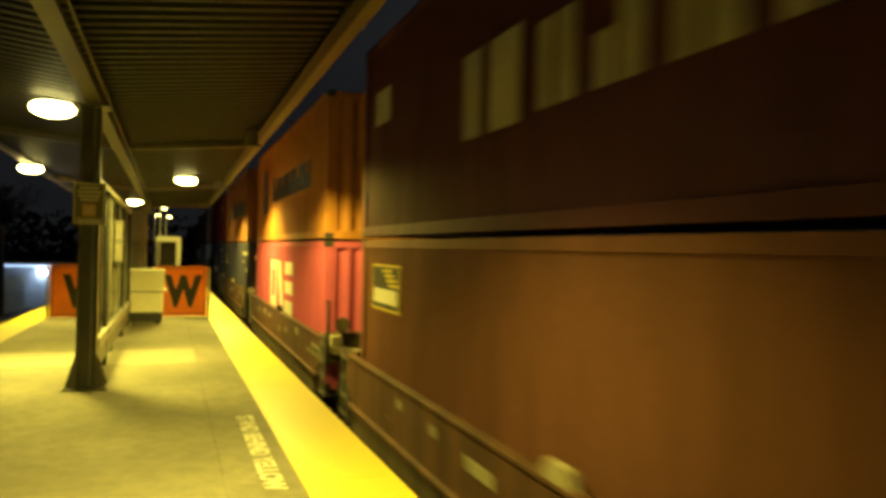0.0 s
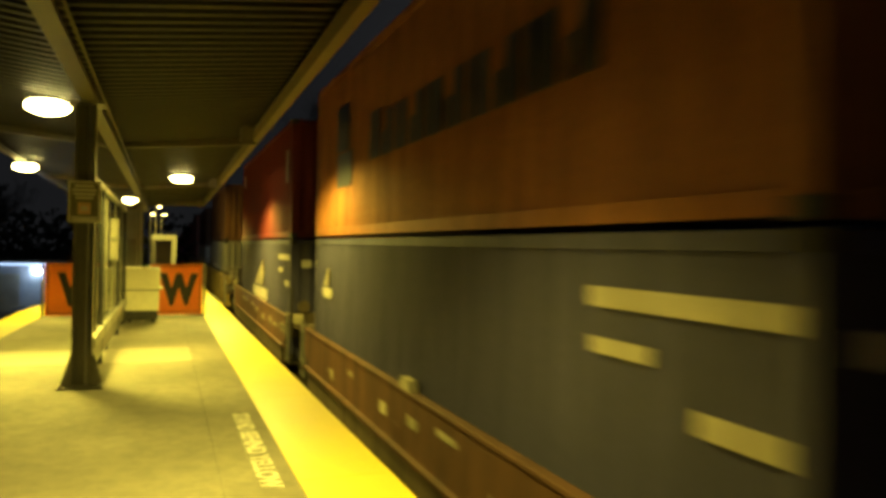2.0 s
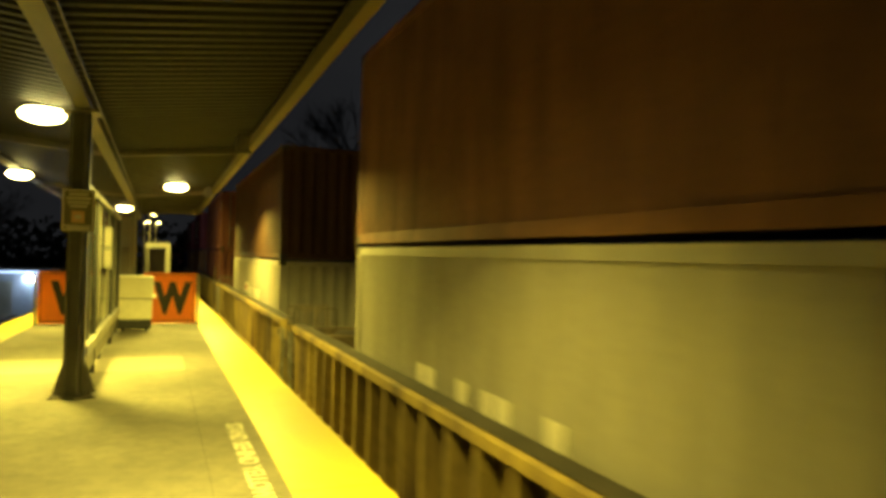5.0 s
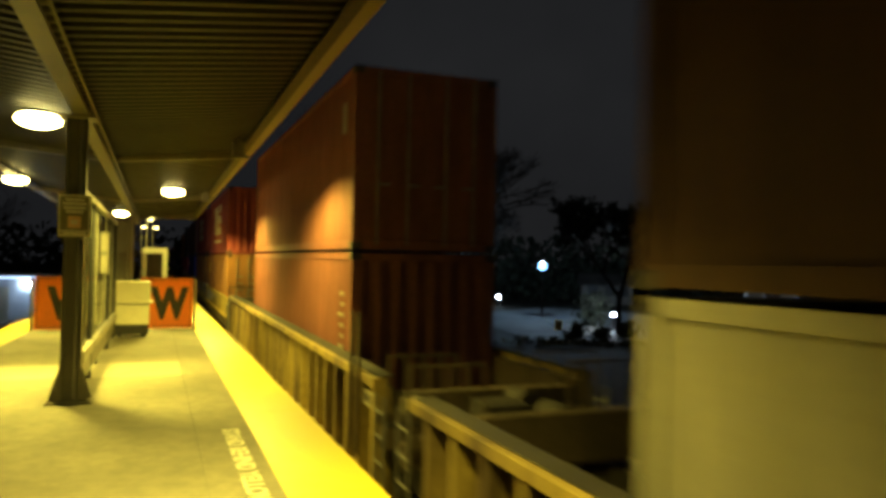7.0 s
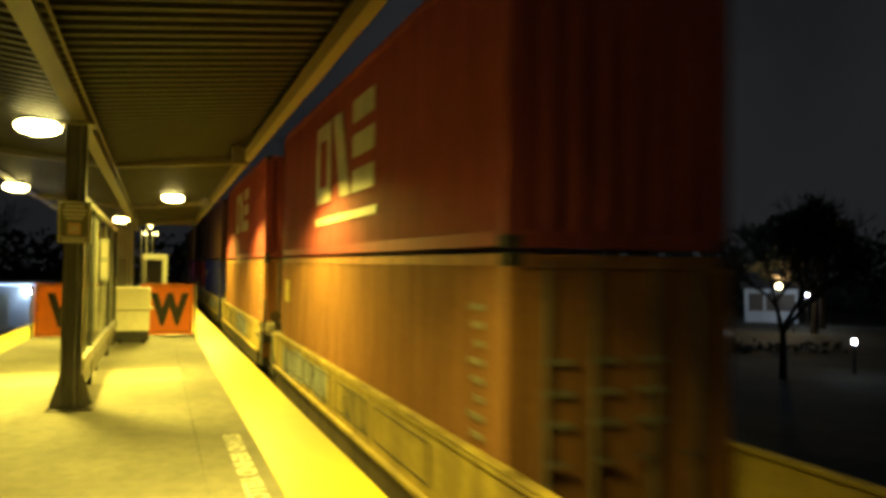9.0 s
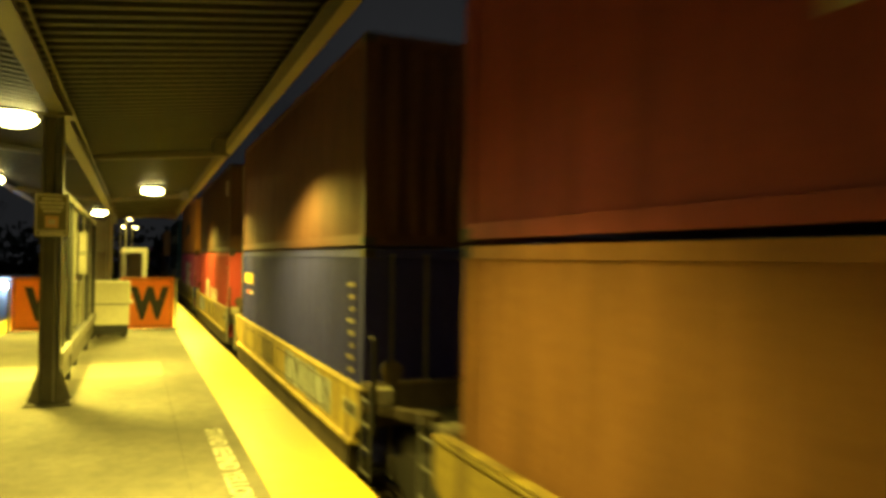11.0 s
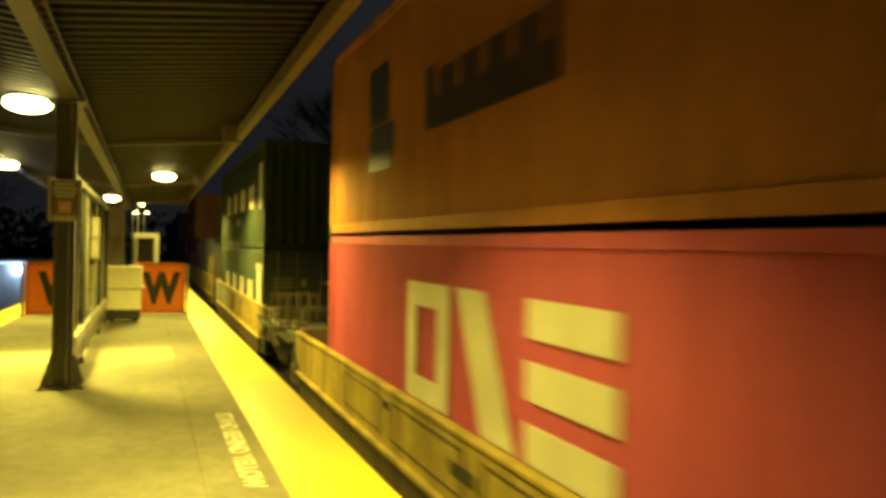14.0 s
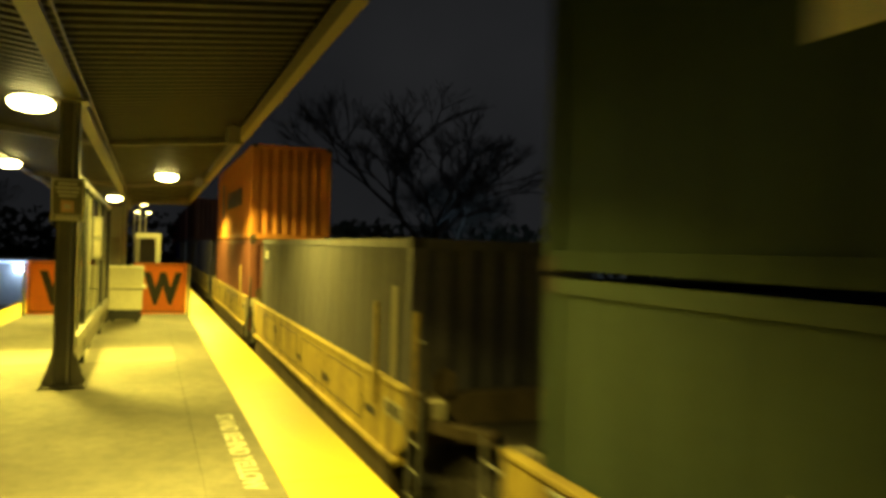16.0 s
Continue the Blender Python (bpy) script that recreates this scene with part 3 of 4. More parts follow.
def container(y0, z0, colour, height=2.896, doors=False, marks=(), desc="", end_marks=()):
    """marks: (along0, along1, up0, up1, ink, lean) on the platform side."""
    m = PAINTS[colour]
    t = thing("shipping_container", (TRACK, y0, z0), desc, "container", "containers on the train")
    H, L = height, LEN
    rail_b, rail_t, post = 0.16, 0.12, 0.15
    for s in (-1, 1):
        bm = corrugated_wall(L - 2 * post, rail_b, H - rail_t, 0.036)
        for v in bm.verts:
            v.co.x = s * (HALF - 0.012 - v.co.x)
            v.co.y += post
        if s > 0:
            bmesh.ops.reverse_faces(bm, faces=bm.faces)
        part("side_panel", bm, m, t)
        part("top_rail", boxes((min(s * HALF, s * (HALF - 0.06)), max(s * HALF, s * (HALF - 0.06)), post, L - post, H - rail_t, H - 0.01)), m, t)
        part("bottom_rail", boxes((min(s * HALF, s * (HALF - 0.08)), max(s * HALF, s * (HALF - 0.08)), post, L - post, 0.02, rail_b)), m, t)
        for ya in (0.0, L - post):
            x0, x1 = sorted((s * HALF, s * (HALF - 0.14)))
            part("corner_post", boxes((x0, x1, ya, ya + post, 0.12, H - 0.12), bevel=0.008), m, t)
            for za in (0.0, H - 0.12):
                x0, x1 = sorted((s * (HALF + 0.004), s * (HALF - 0.165)))
                part("corner_casting", boxes((x0, x1, ya - 0.004, ya + post + 0.02, za, za + 0.12), bevel=0.012), M_UNDER, t)
    part("roof", boxes((-HALF + 0.03, HALF - 0.03, 0.06, L - 0.06, H - 0.05, H - 0.025)), m, t)
    part("floor", boxes((-HALF + 0.08, HALF - 0.08, 0.10, L - 0.10, 0.05, 0.15)), M_UNDER, t)
    W = HALF - 0.14
    for yy, kind in ((0.0, doors), (L, not doors)):
        s = 1 if yy == 0 else -1
        part("end_header", boxes((-W, W, min(yy, yy + s * 0.1), max(yy, yy + s * 0.1), H - 0.13, H - 0.01)), m, t)
        part("end_sill", boxes((-W, W, min(yy, yy + s * 0.1), max(yy, yy + s * 0.1), 0.01, 0.16)), m, t)
        if kind:
            for sx in (-1, 1):
                x0, x1 = sorted((sx * 0.006, sx * (W - 0.004)))
                d = part("door", boxes((x0, x1, min(yy + s * 0.02, yy + s * 0.06), max(yy + s * 0.02, yy + s * 0.06), 0.17, H - 0.14), bevel=0.01), m, t)
                for fx in (0.30, 0.76):
                    part("lock_rod", rods(((sx * W * fx, yy - s * 0.012, 0.09), (sx * W * fx, yy - s * 0.012, H - 0.07), 0.022), n=8), M_ROD, d)
                    part("rod_handle", boxes((sx * W * fx - 0.20 * (sx > 0), sx * W * fx + 0.20 * (sx < 0), min(yy - s * 0.02, yy - s * 0.045), max(yy - s * 0.02, yy - s * 0.045), 1.02, 1.06)), M_ROD, d)
        else:
            bm = corrugated_wall(2 * W, 0.16, H - 0.13, 0.045, 0.30)
            for v in bm.verts:
                v.co.x, v.co.y = v.co.y - W, yy + s * (0.015 + v.co.x)
            if s > 0:
                bmesh.ops.reverse_faces(bm, faces=bm.faces)
            part("end_panel", bm, m, t)
    for k, (ya, yb, za, zb, ink, lean) in enumerate(marks):
        bm = bmesh.new()
        prism(bm, [(ya, za), (yb, za), (yb - lean, zb), (ya - lean, zb)], 0, -HALF - 0.003 - 0.0006 * k, -HALF + 0.0105)
        part("marking", bm, INKS[ink], t)
    for (xa, xb, za, zb, ink) in end_marks:
        part("marking", boxes((xa, xb, -0.006, 0.018, za, zb)), INKS[ink], t)
    MOVING.append((t, y0, z0))
    return t


def wheelset(parent, y):
    for s in (-1, 1):
        w = part("wheel", rods(((s * 0.69, y, 0.46), (s * 0.82, y, 0.46), 0.46, 0.44), n=24), M_UNDER, parent)
        part("axle_box", boxes((min(s * 0.86, s * 1.06), max(s * 0.86, s * 1.06), y - 0.14, y + 0.14, 0.33, 0.60), bevel=0.02), M_UNDER, w)
    part("axle", rods(((-0.69, y, 0.46), (0.69, y, 0.46), 0.085), n=12), M_UNDER, parent)


def bogie(parent, y):
    for s in (-1, 1):
        bm = bmesh.new()
        prism(bm, [(y - 1.05, 0.52), (y - 0.85, 0.62), (y - 0.3, 0.78), (y + 0.3, 0.78), (y + 0.85, 0.62), (y + 1.05, 0.52), (y + 0.9, 0.42), (y + 0.35, 0.28), (y - 0.35, 0.28), (y - 0.9, 0.42)], 0, min(s * 0.90, s * 1.04), max(s * 0.90, s * 1.04))
        part("bogie_frame", bm, M_UNDER, parent)
    part("bolster", boxes((-1.0, 1.0, y - 0.2, y + 0.2, 0.56, 0.80), bevel=0.02), M_UNDER, parent)
    wheelset(parent, y - 0.88)
    wheelset(parent, y + 0.88)


def well_car(y0, style, near, far, marks=(), wheel=False, desc="", reach=(0.35, 0.35), stakes=(), top=1.60, guide=None, caps=False):
    """y0: near end of the container it carries. near, far: length of the platform at either end. Heights from the rail."""
    paint = {"brown": M_WELLBROWN, "ribbed": M_WELLTAN, "yellow": M_WELLYELLOW}[style]
    t = thing("well_car", (TRACK, y0, RAIL), desc, "freight wagon", "wagons of the train")
    L = LEN
    cn, cf = reach
    xo, face = (1.55, 1.48) if style == "ribbed" else (1.375, 1.35)
    for s in (-1, 1):
        def xs(a, b):
            return sorted((s * a, s * b))
        a, b = xs(1.255 if style != "ribbed" else 1.37, xo)
        part("top_chord", boxes((a, b, -cn, L + cf, top - (0.12 if style == "ribbed" else 0.05), top), bevel=0.012), paint, t)
        if style == "ribbed":
            a, b = xs(1.255, 1.475)
            part("chord_plate", boxes((a, b, -cn + 0.02, L + cf - 0.02, top + 0.002, top + 0.02), bevel=0.004), M_UNDER, t, "dark walkway plate")
            a, b = xs(1.26, 1.30)
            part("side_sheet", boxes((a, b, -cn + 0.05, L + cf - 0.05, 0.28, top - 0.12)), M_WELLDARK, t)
            y = -cn + 0.06
            while y < L + cf:
                a, b = xs(1.30, xo - 0.02)
                part("side_rib", boxes((a, b, y - 0.05, y + 0.05, 0.36, top - 0.12)), paint, t)
                y += LEN / 18
            a, b = xs(1.25, xo)
            part("bottom_chord", boxes((a, b, -cn, L + cf, 0.22, 0.36), bevel=0.01), paint, t)
        else:
            drop = 0.05
            a, b = xs(1.31, face)
            bm = bmesh.new()
            prism(bm, [(-cn, top - drop), (-cn, 0.92), (0.5 - cn, 0.68), (L + cf - 0.5, 0.68), (L + cf, 0.92), (L + cf, top - drop)], 0, a, b)
            part("side_sheet", bm, paint, t)
            a, b = xs(1.25, 1.42)
            part("side_ledge", boxes((a, b, 0.3 - cn, L + cf - 0.3, 0.62, 0.68), bevel=0.01), paint, t)
            a, b = xs(1.26, 1.36)
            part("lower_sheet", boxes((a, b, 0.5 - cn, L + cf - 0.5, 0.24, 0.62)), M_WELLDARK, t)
            if style == "brown":
                for k in range(3):
                    yy = 2.1 + k * (L - 4.2) / 2
                    a, b = xs(face + 0.0005, face + 0.012)
                    part("jacking_pad", boxes((a, b, yy - 0.16, yy + 0.16, 0.74, 0.92), bevel=0.003), paint, t)
    if guide:
        bm = bmesh.new()
        prism(bm, [(guide[0], top), (guide[0] + 0.38, top), (guide[0] + 0.34, top + 0.13), (guide[0] + 0.06, top + 0.13)], 0, -1.37, -1.26)
        part("guide_bracket", bm, guide[1], t)
    if style == "yellow":
        for k in range(9) if caps else ():
            ya = -cn + 0.15 + k * (L + cn + cf - 0.3) / 9
            part("chord_cap", boxes((-1.385, -1.27, ya + 0.05, ya + (L + cn + cf - 0.3) / 9 - 0.06, top + 0.014, top + 0.04), bevel=0.008), M_CHORD, t)
        for k, (ya, yb) in enumerate(((1.5, 3.6), (3.9, 5.8), (6.2, 8.4), (8.7, 10.6))):
            for (a0, a1, b0, b1) in ((ya, yb, 0.80, 0.825), (ya, yb, top - 0.17, top - 0.145), (ya, ya + 0.025, 0.825, top - 0.17), (yb - 0.025, yb, 0.825, top - 0.17)):
                part("panel_frame", boxes((-face - 0.012, -face - 0.0005, a0, a1, b0, b1)), M_WELLDARK, t)
    part("number_board", boxes((-face - 0.007, -face - 0.0005, 0.15 - cn, 0.85 - cn, top - 0.42, top - 0.22)), M_CARMARK, t, "pale number board")
    for k in range(5):
        part("number_bar", boxes((-face - 0.011, -face - 0.0075, 0.22 + k * 0.12 - cn, 0.29 + k * 0.12 - cn, top - 0.38, top - 0.26)), M_UNDER, t)
    part("well_floor", boxes((-1.25, 1.25, -cn + 0.3, L + cf - 0.3, 0.20, 0.29)), M_UNDER, t)
    for end, ext in ((0, near), (1, far)):
        s = -1 if end == 0 else 1
        yb = -(cn - 0.35) if end == 0 else L + cf - 0.35
        ext = ext - ((cn if end == 0 else cf) - 0.35)
        def ys(a, b):
            return sorted((yb + s * a, yb + s * b))
        a, b = ys(0.12, 0.36)
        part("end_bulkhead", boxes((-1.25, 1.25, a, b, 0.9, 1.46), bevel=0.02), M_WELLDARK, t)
        a, b = ys(0.36, max(0.55, ext - 0.1))
        part("end_deck", boxes((-0.62, 0.62, a, b, 1.02, 1.12), bevel=0.01), M_UNDER, t)
        part("centre_sill", boxes((-0.30, 0.30, a, b, 0.66, 1.02), bevel=0.01), M_UNDER, t)
        for sx in (-1, 1):
            bm = bmesh.new()
            pts = [(sx * (xo - 0.03), a if s > 0 else b), (sx * 1.22, a if s > 0 else b), (sx * 0.62, (yb + s * max(0.6, ext * 0.8))), (sx * 0.80, (yb + s * max(0.75, ext * 0.9)))]
            prism(bm, pts, 2, 1.12, 1.24)
            part("end_arm", bm, M_WELLDARK, t)
            lx = sx * (xo - 0.03)
            part("step_rung", rods(((lx, yb + s * 0.40, 0.35), (lx, yb + s * 0.40, 1.5), 0.018), ((lx, yb + s * 0.75, 0.35), (lx, yb + s * 0.75, 1.5), 0.018), *[((lx, yb + s * 0.40, zz), (lx, yb + s * 0.75, zz), 0.014) for zz in (0.4, 0.7, 1.0, 1.3)], n=6), M_GALV, t)
        if (near if end == 0 else far) > 2.0:
            a, b = ys(0.5, ext - 0.25)
            part("walkway", boxes((-1.45, 1.45, a, b, 1.125, 1.16)), M_UNDER, t)
            part("end_beam", boxes((-1.5, 1.5, *ys(ext - 0.42, ext - 0.25), 0.86, 1.12), bevel=0.015), M_WELLDARK, t)
            for sx in (-1, 1):
                ye = yb + s * (ext - 0.34)
                for k in range(5):
                    part("railing_bar", rods(((sx * (0.55 + 0.22 * k), ye, 1.12), (sx * (0.55 + 0.22 * k), ye, 1.94), 0.017), n=6), M_WELLDARK, t)
                part("hand_rail", rods(((sx * 0.55, ye, 1.955), (sx * 1.43, ye, 1.955), 0.017), n=6), M_WELLDARK, t)
            part("brake_pipe", rods(((-1.2, yb + s * 0.6, 1.2), (-1.2, yb + s * (ext - 0.5), 1.2), 0.03), ((0.2, yb + s * 0.6, 1.19), (0.2, yb + s * (ext - 0.5), 1.19), 0.025), n=8), M_GALV, t)
            part("valve_box", boxes((-0.45, 0.1, *ys(0.75, 1.15), 1.161, 1.45), bevel=0.03), M_UNDER, t)
            part("air_tank", rods(((0.35, yb + s * 0.8, 1.33), (0.35, yb + s * min(1.7, ext - 0.6), 1.33), 0.165), n=14), M_UNDER, t)
            part("coupler", boxes((-0.10, 0.10, *ys(ext - 0.25, ext + 0.12), 0.74, 0.98), bevel=0.03), M_UNDER, t)
            bogie(t, yb + s * (ext * 0.5 + 0.1))
        elif end == 0:
            part("hand_post", rods(((-1.28, yb - 0.72, 0.9), (-1.28, yb - 0.72, 2.1), 0.028), ((-1.28, yb - 0.72, 2.08), (-1.28, yb - 0.5, 2.08), 0.022), n=8), M_UNDER, t, "dark grab post")
            part("brake_hose", rods(((-0.35, yb - ext + 0.2, 1.0), (-0.5, yb - ext, 0.6), 0.03), ((-0.5, yb - ext, 0.6), (-0.42, yb - ext - 0.3, 0.45), 0.03), n=8), M_BLACK, t)
            part("hand_brake", rods(((-0.95, yb - 0.42, 1.62), (-0.95, yb - 0.44, 1.62), 0.15), ((-0.95, yb - 0.40, 1.12), (-0.95, yb - 0.40, 1.62), 0.03), n=16), M_WELLDARK, t)
            bogie(t, yb + s * (ext - 0.02))
        part("equipment_box", boxes((-1.22, -0.98, *ys(0.42, 0.62), 1.24, 1.44), bevel=0.02), M_CARMARK, t)
    for sy in stakes:
        part("side_stake", boxes((-xo - 0.05, -xo - 0.002, sy - 0.03, sy + 0.03, 0.6 if style == "ribbed" else top - 0.35, 2.42), bevel=0.005), M_WELLYELLOW if style == "yellow" else M_WELLDARK, t)
    if wheel:
        yy = L + 0.5
        bm = bmesh.new()
        rings = []
        for k in range(24):
            a0 = k * math.tau / 24
            rings.append([bm.verts.new((-1.30 + 0.022 * math.sin(q * math.tau / 6), yy + (0.2 + 0.022 * math.cos(q * math.tau / 6)) * math.cos(a0), 1.86 + (0.2 + 0.022 * math.cos(q * math.tau / 6)) * math.sin(a0))) for q in range(6)])
        for k in range(24):
            for q in range(6):
                bm.faces.new((rings[k][q], rings[k][(q + 1) % 6], rings[(k + 1) % 24][(q + 1) % 6], rings[(k + 1) % 24][q]))
        for k in range(3):
            a0 = k * math.tau / 3
            cyl(bm, (-1.30, yy, 1.86), (-1.30, yy + 0.2 * math.cos(a0), 1.86 + 0.2 * math.sin(a0)), 0.015, n=6)
        part("brake_wheel", bm, M_UNDER, t)
        part("brake_post", boxes((-1.27, -1.19, yy - 0.06, yy + 0.06, 1.1, 2.1)), M_UNDER, t)
    for (ya, yb, za, zb, m) in marks:
        part("stencil_bar", boxes((-face - 0.006, -face + 0.0015, ya, yb, za, zb)), m, t)
    MOVING.append((t, y0, RAIL))
    return t


def letters(y_far, y_near, z0, z1, ink, count, gap=0.25, first=1.0):
    """A row of plain upright blocks, the first one taller."""
    step = (y_far - y_near) / count
    out = []
    for k in range(count):
        a = y_far - k * step
        w = step * (1 - gap)
        zt = z0 + (z1 - z0) * (first if k == 0 else 1.0)
        out.append((a - w * 0.85, a - w * 0.45, z0, zt, ink, 0.0))
        out.append((a - w * 0.30, a - w * 0.02, z0, z0 + (zt - z0) * (0.55 if k % 2 else 1.0), ink, 0.0))
    return out


def big_blocks(y_far, y_near, z0, z1, ink="white"):
    """Three large plain shapes: a hollow square, a leaning slab and a stack of bars."""
    w = (y_far - y_near) / 3 * 0.86
    s = (y_far - y_near) / 3
    q, h = w * 0.24, z1 - z0
    a = y_far
    out = [(a - w, a - w + q, z0, z1, ink, 0), (a - q, a, z0, z1, ink, 0), (a - w + q, a - q, z0, z0 + h * 0.2, ink, 0), (a - w + q, a - q, z1 - h * 0.2, z1, ink, 0)]
    a -= s
    out += [(a - w, a - w + w * 0.5, z0, z1, ink, -w * 0.5)]
    a -= s
    out += [(a - w, a, z1 - h * 0.24, z1, ink, 0), (a - w, a, z0 + h * 0.38, z0 + h * 0.62, ink, 0), (a - w, a, z0, z0 + h * 0.24, ink, 0)]
    return out


SEAM = 1.82
LOW9 = SEAM - 2.90


def stencils(seed, n=7, m=None):
    rnd = random.Random(seed)
    out = []
    for k in range(n):
        y = 0.9 + k * (LEN - 2) / n + rnd.uniform(-0.2, 0.3)
        w = rnd.uniform(0.18, 0.75)
        z = rnd.uniform(0.82, 1.16)
        out.append((y, y + w, z, z + rnd.uniform(0.06, 0.16), m or M_CARMARK))
    return out


def graffiti(seed, y0, y1, zt):
    """Sprayed patches of uneven height over the wagon's side sheet."""
    rnd = random.Random(seed)
    out, y = [], y0
    while y < y1:
        w = rnd.uniform(0.7, 1.3)
        out.append((y, y + w, rnd.uniform(0.70, 0.80), zt - rnd.uniform(0.0, 0.1), M_GRAFFITI))
        y += w + rnd.uniform(-0.02, 0.05)
    y = y0 - 2.6 if y0 > 4 else y1 + 1.8
    out.append((y, y + 1.4, 0.78, zt - 0.06, M_TAG))
    return out


BARS = [(0.10, 1.95, 2.38, 2.52, "cream", 0), (1.25, 1.92, 2.06, 2.17, "cream", 0), (0.14, 0.80, 1.73, 1.87, "cream", 0)]
EMBLEM = [(10.15, 11.55, 1.90, 2.54, "yellow", 0), (10.18, 11.52, 1.93, 2.51, "black", 0), (10.3, 11.45, 2.00, 2.20, "white", 0)] + [
    (10.25 + 0.12 * k, 10.75 + 0.10 * k, 2.24 + 0.065 * k, 2.28 + 0.065 * k, "yellow", 0.1) for k in range(4)]


def twin_bars(z0, z1):
    """Four plain marks of two strokes each."""
    out = []
    for a, w in ((8.8, 0.95), (6.6, 0.87), (4.34, 0.95), (2.18, 1.0)):
        out += [(a, a + w * 0.32, z0, z1, "white", 0), (a + w * 0.66, a + w, z0, z1, "white", 0), (a + w * 0.32, a + w * 0.66, z0, z0 + (z1 - z0) * 0.3, "white", 0)]
    return out

ROWS = [(0.45, 0.80 - 0.08 * (k % 3), 2.36 - 0.17 * k, 2.42 - 0.17 * k, "pale", 0) for k in range(9)]


def bird(yf, yn, z0, z1):
    w = yf - yn
    h = z1 - z0
    out = letters(yf, yn, z0, z0 + h * 0.26, "white", 9, 0.22) + [(yn + w * 0.1, yf - w * 0.1, z0 - h * 0.09, z0 - h * 0.03, "white", 0.0)]
    for k in range(7):
        f = k / 6.0
        near_end = yn + w * (0.30 + 0.16 * abs(f - 0.45))
        far_end = yf - w * (0.14 + 0.42 * f)
        out.append((near_end, far_end, z0 + h * (0.33 + 0.098 * k), z0 + h * (0.405 + 0.098 * k), "cream", w * (0.05 + 0.05 * f)))
    return out


def name_block(yf, yn, zc):
    return [(yf - 1.1, yf - 0.05, zc - 0.28, zc + 0.3, "black", 0.05), (yf - 0.9, yf - 0.1, zc + 0.34, zc + 1.1, "black", -0.05)] + letters(yf - 2.3, yn, zc, zc + 0.6, "black", 10, 0.12, 1.15)


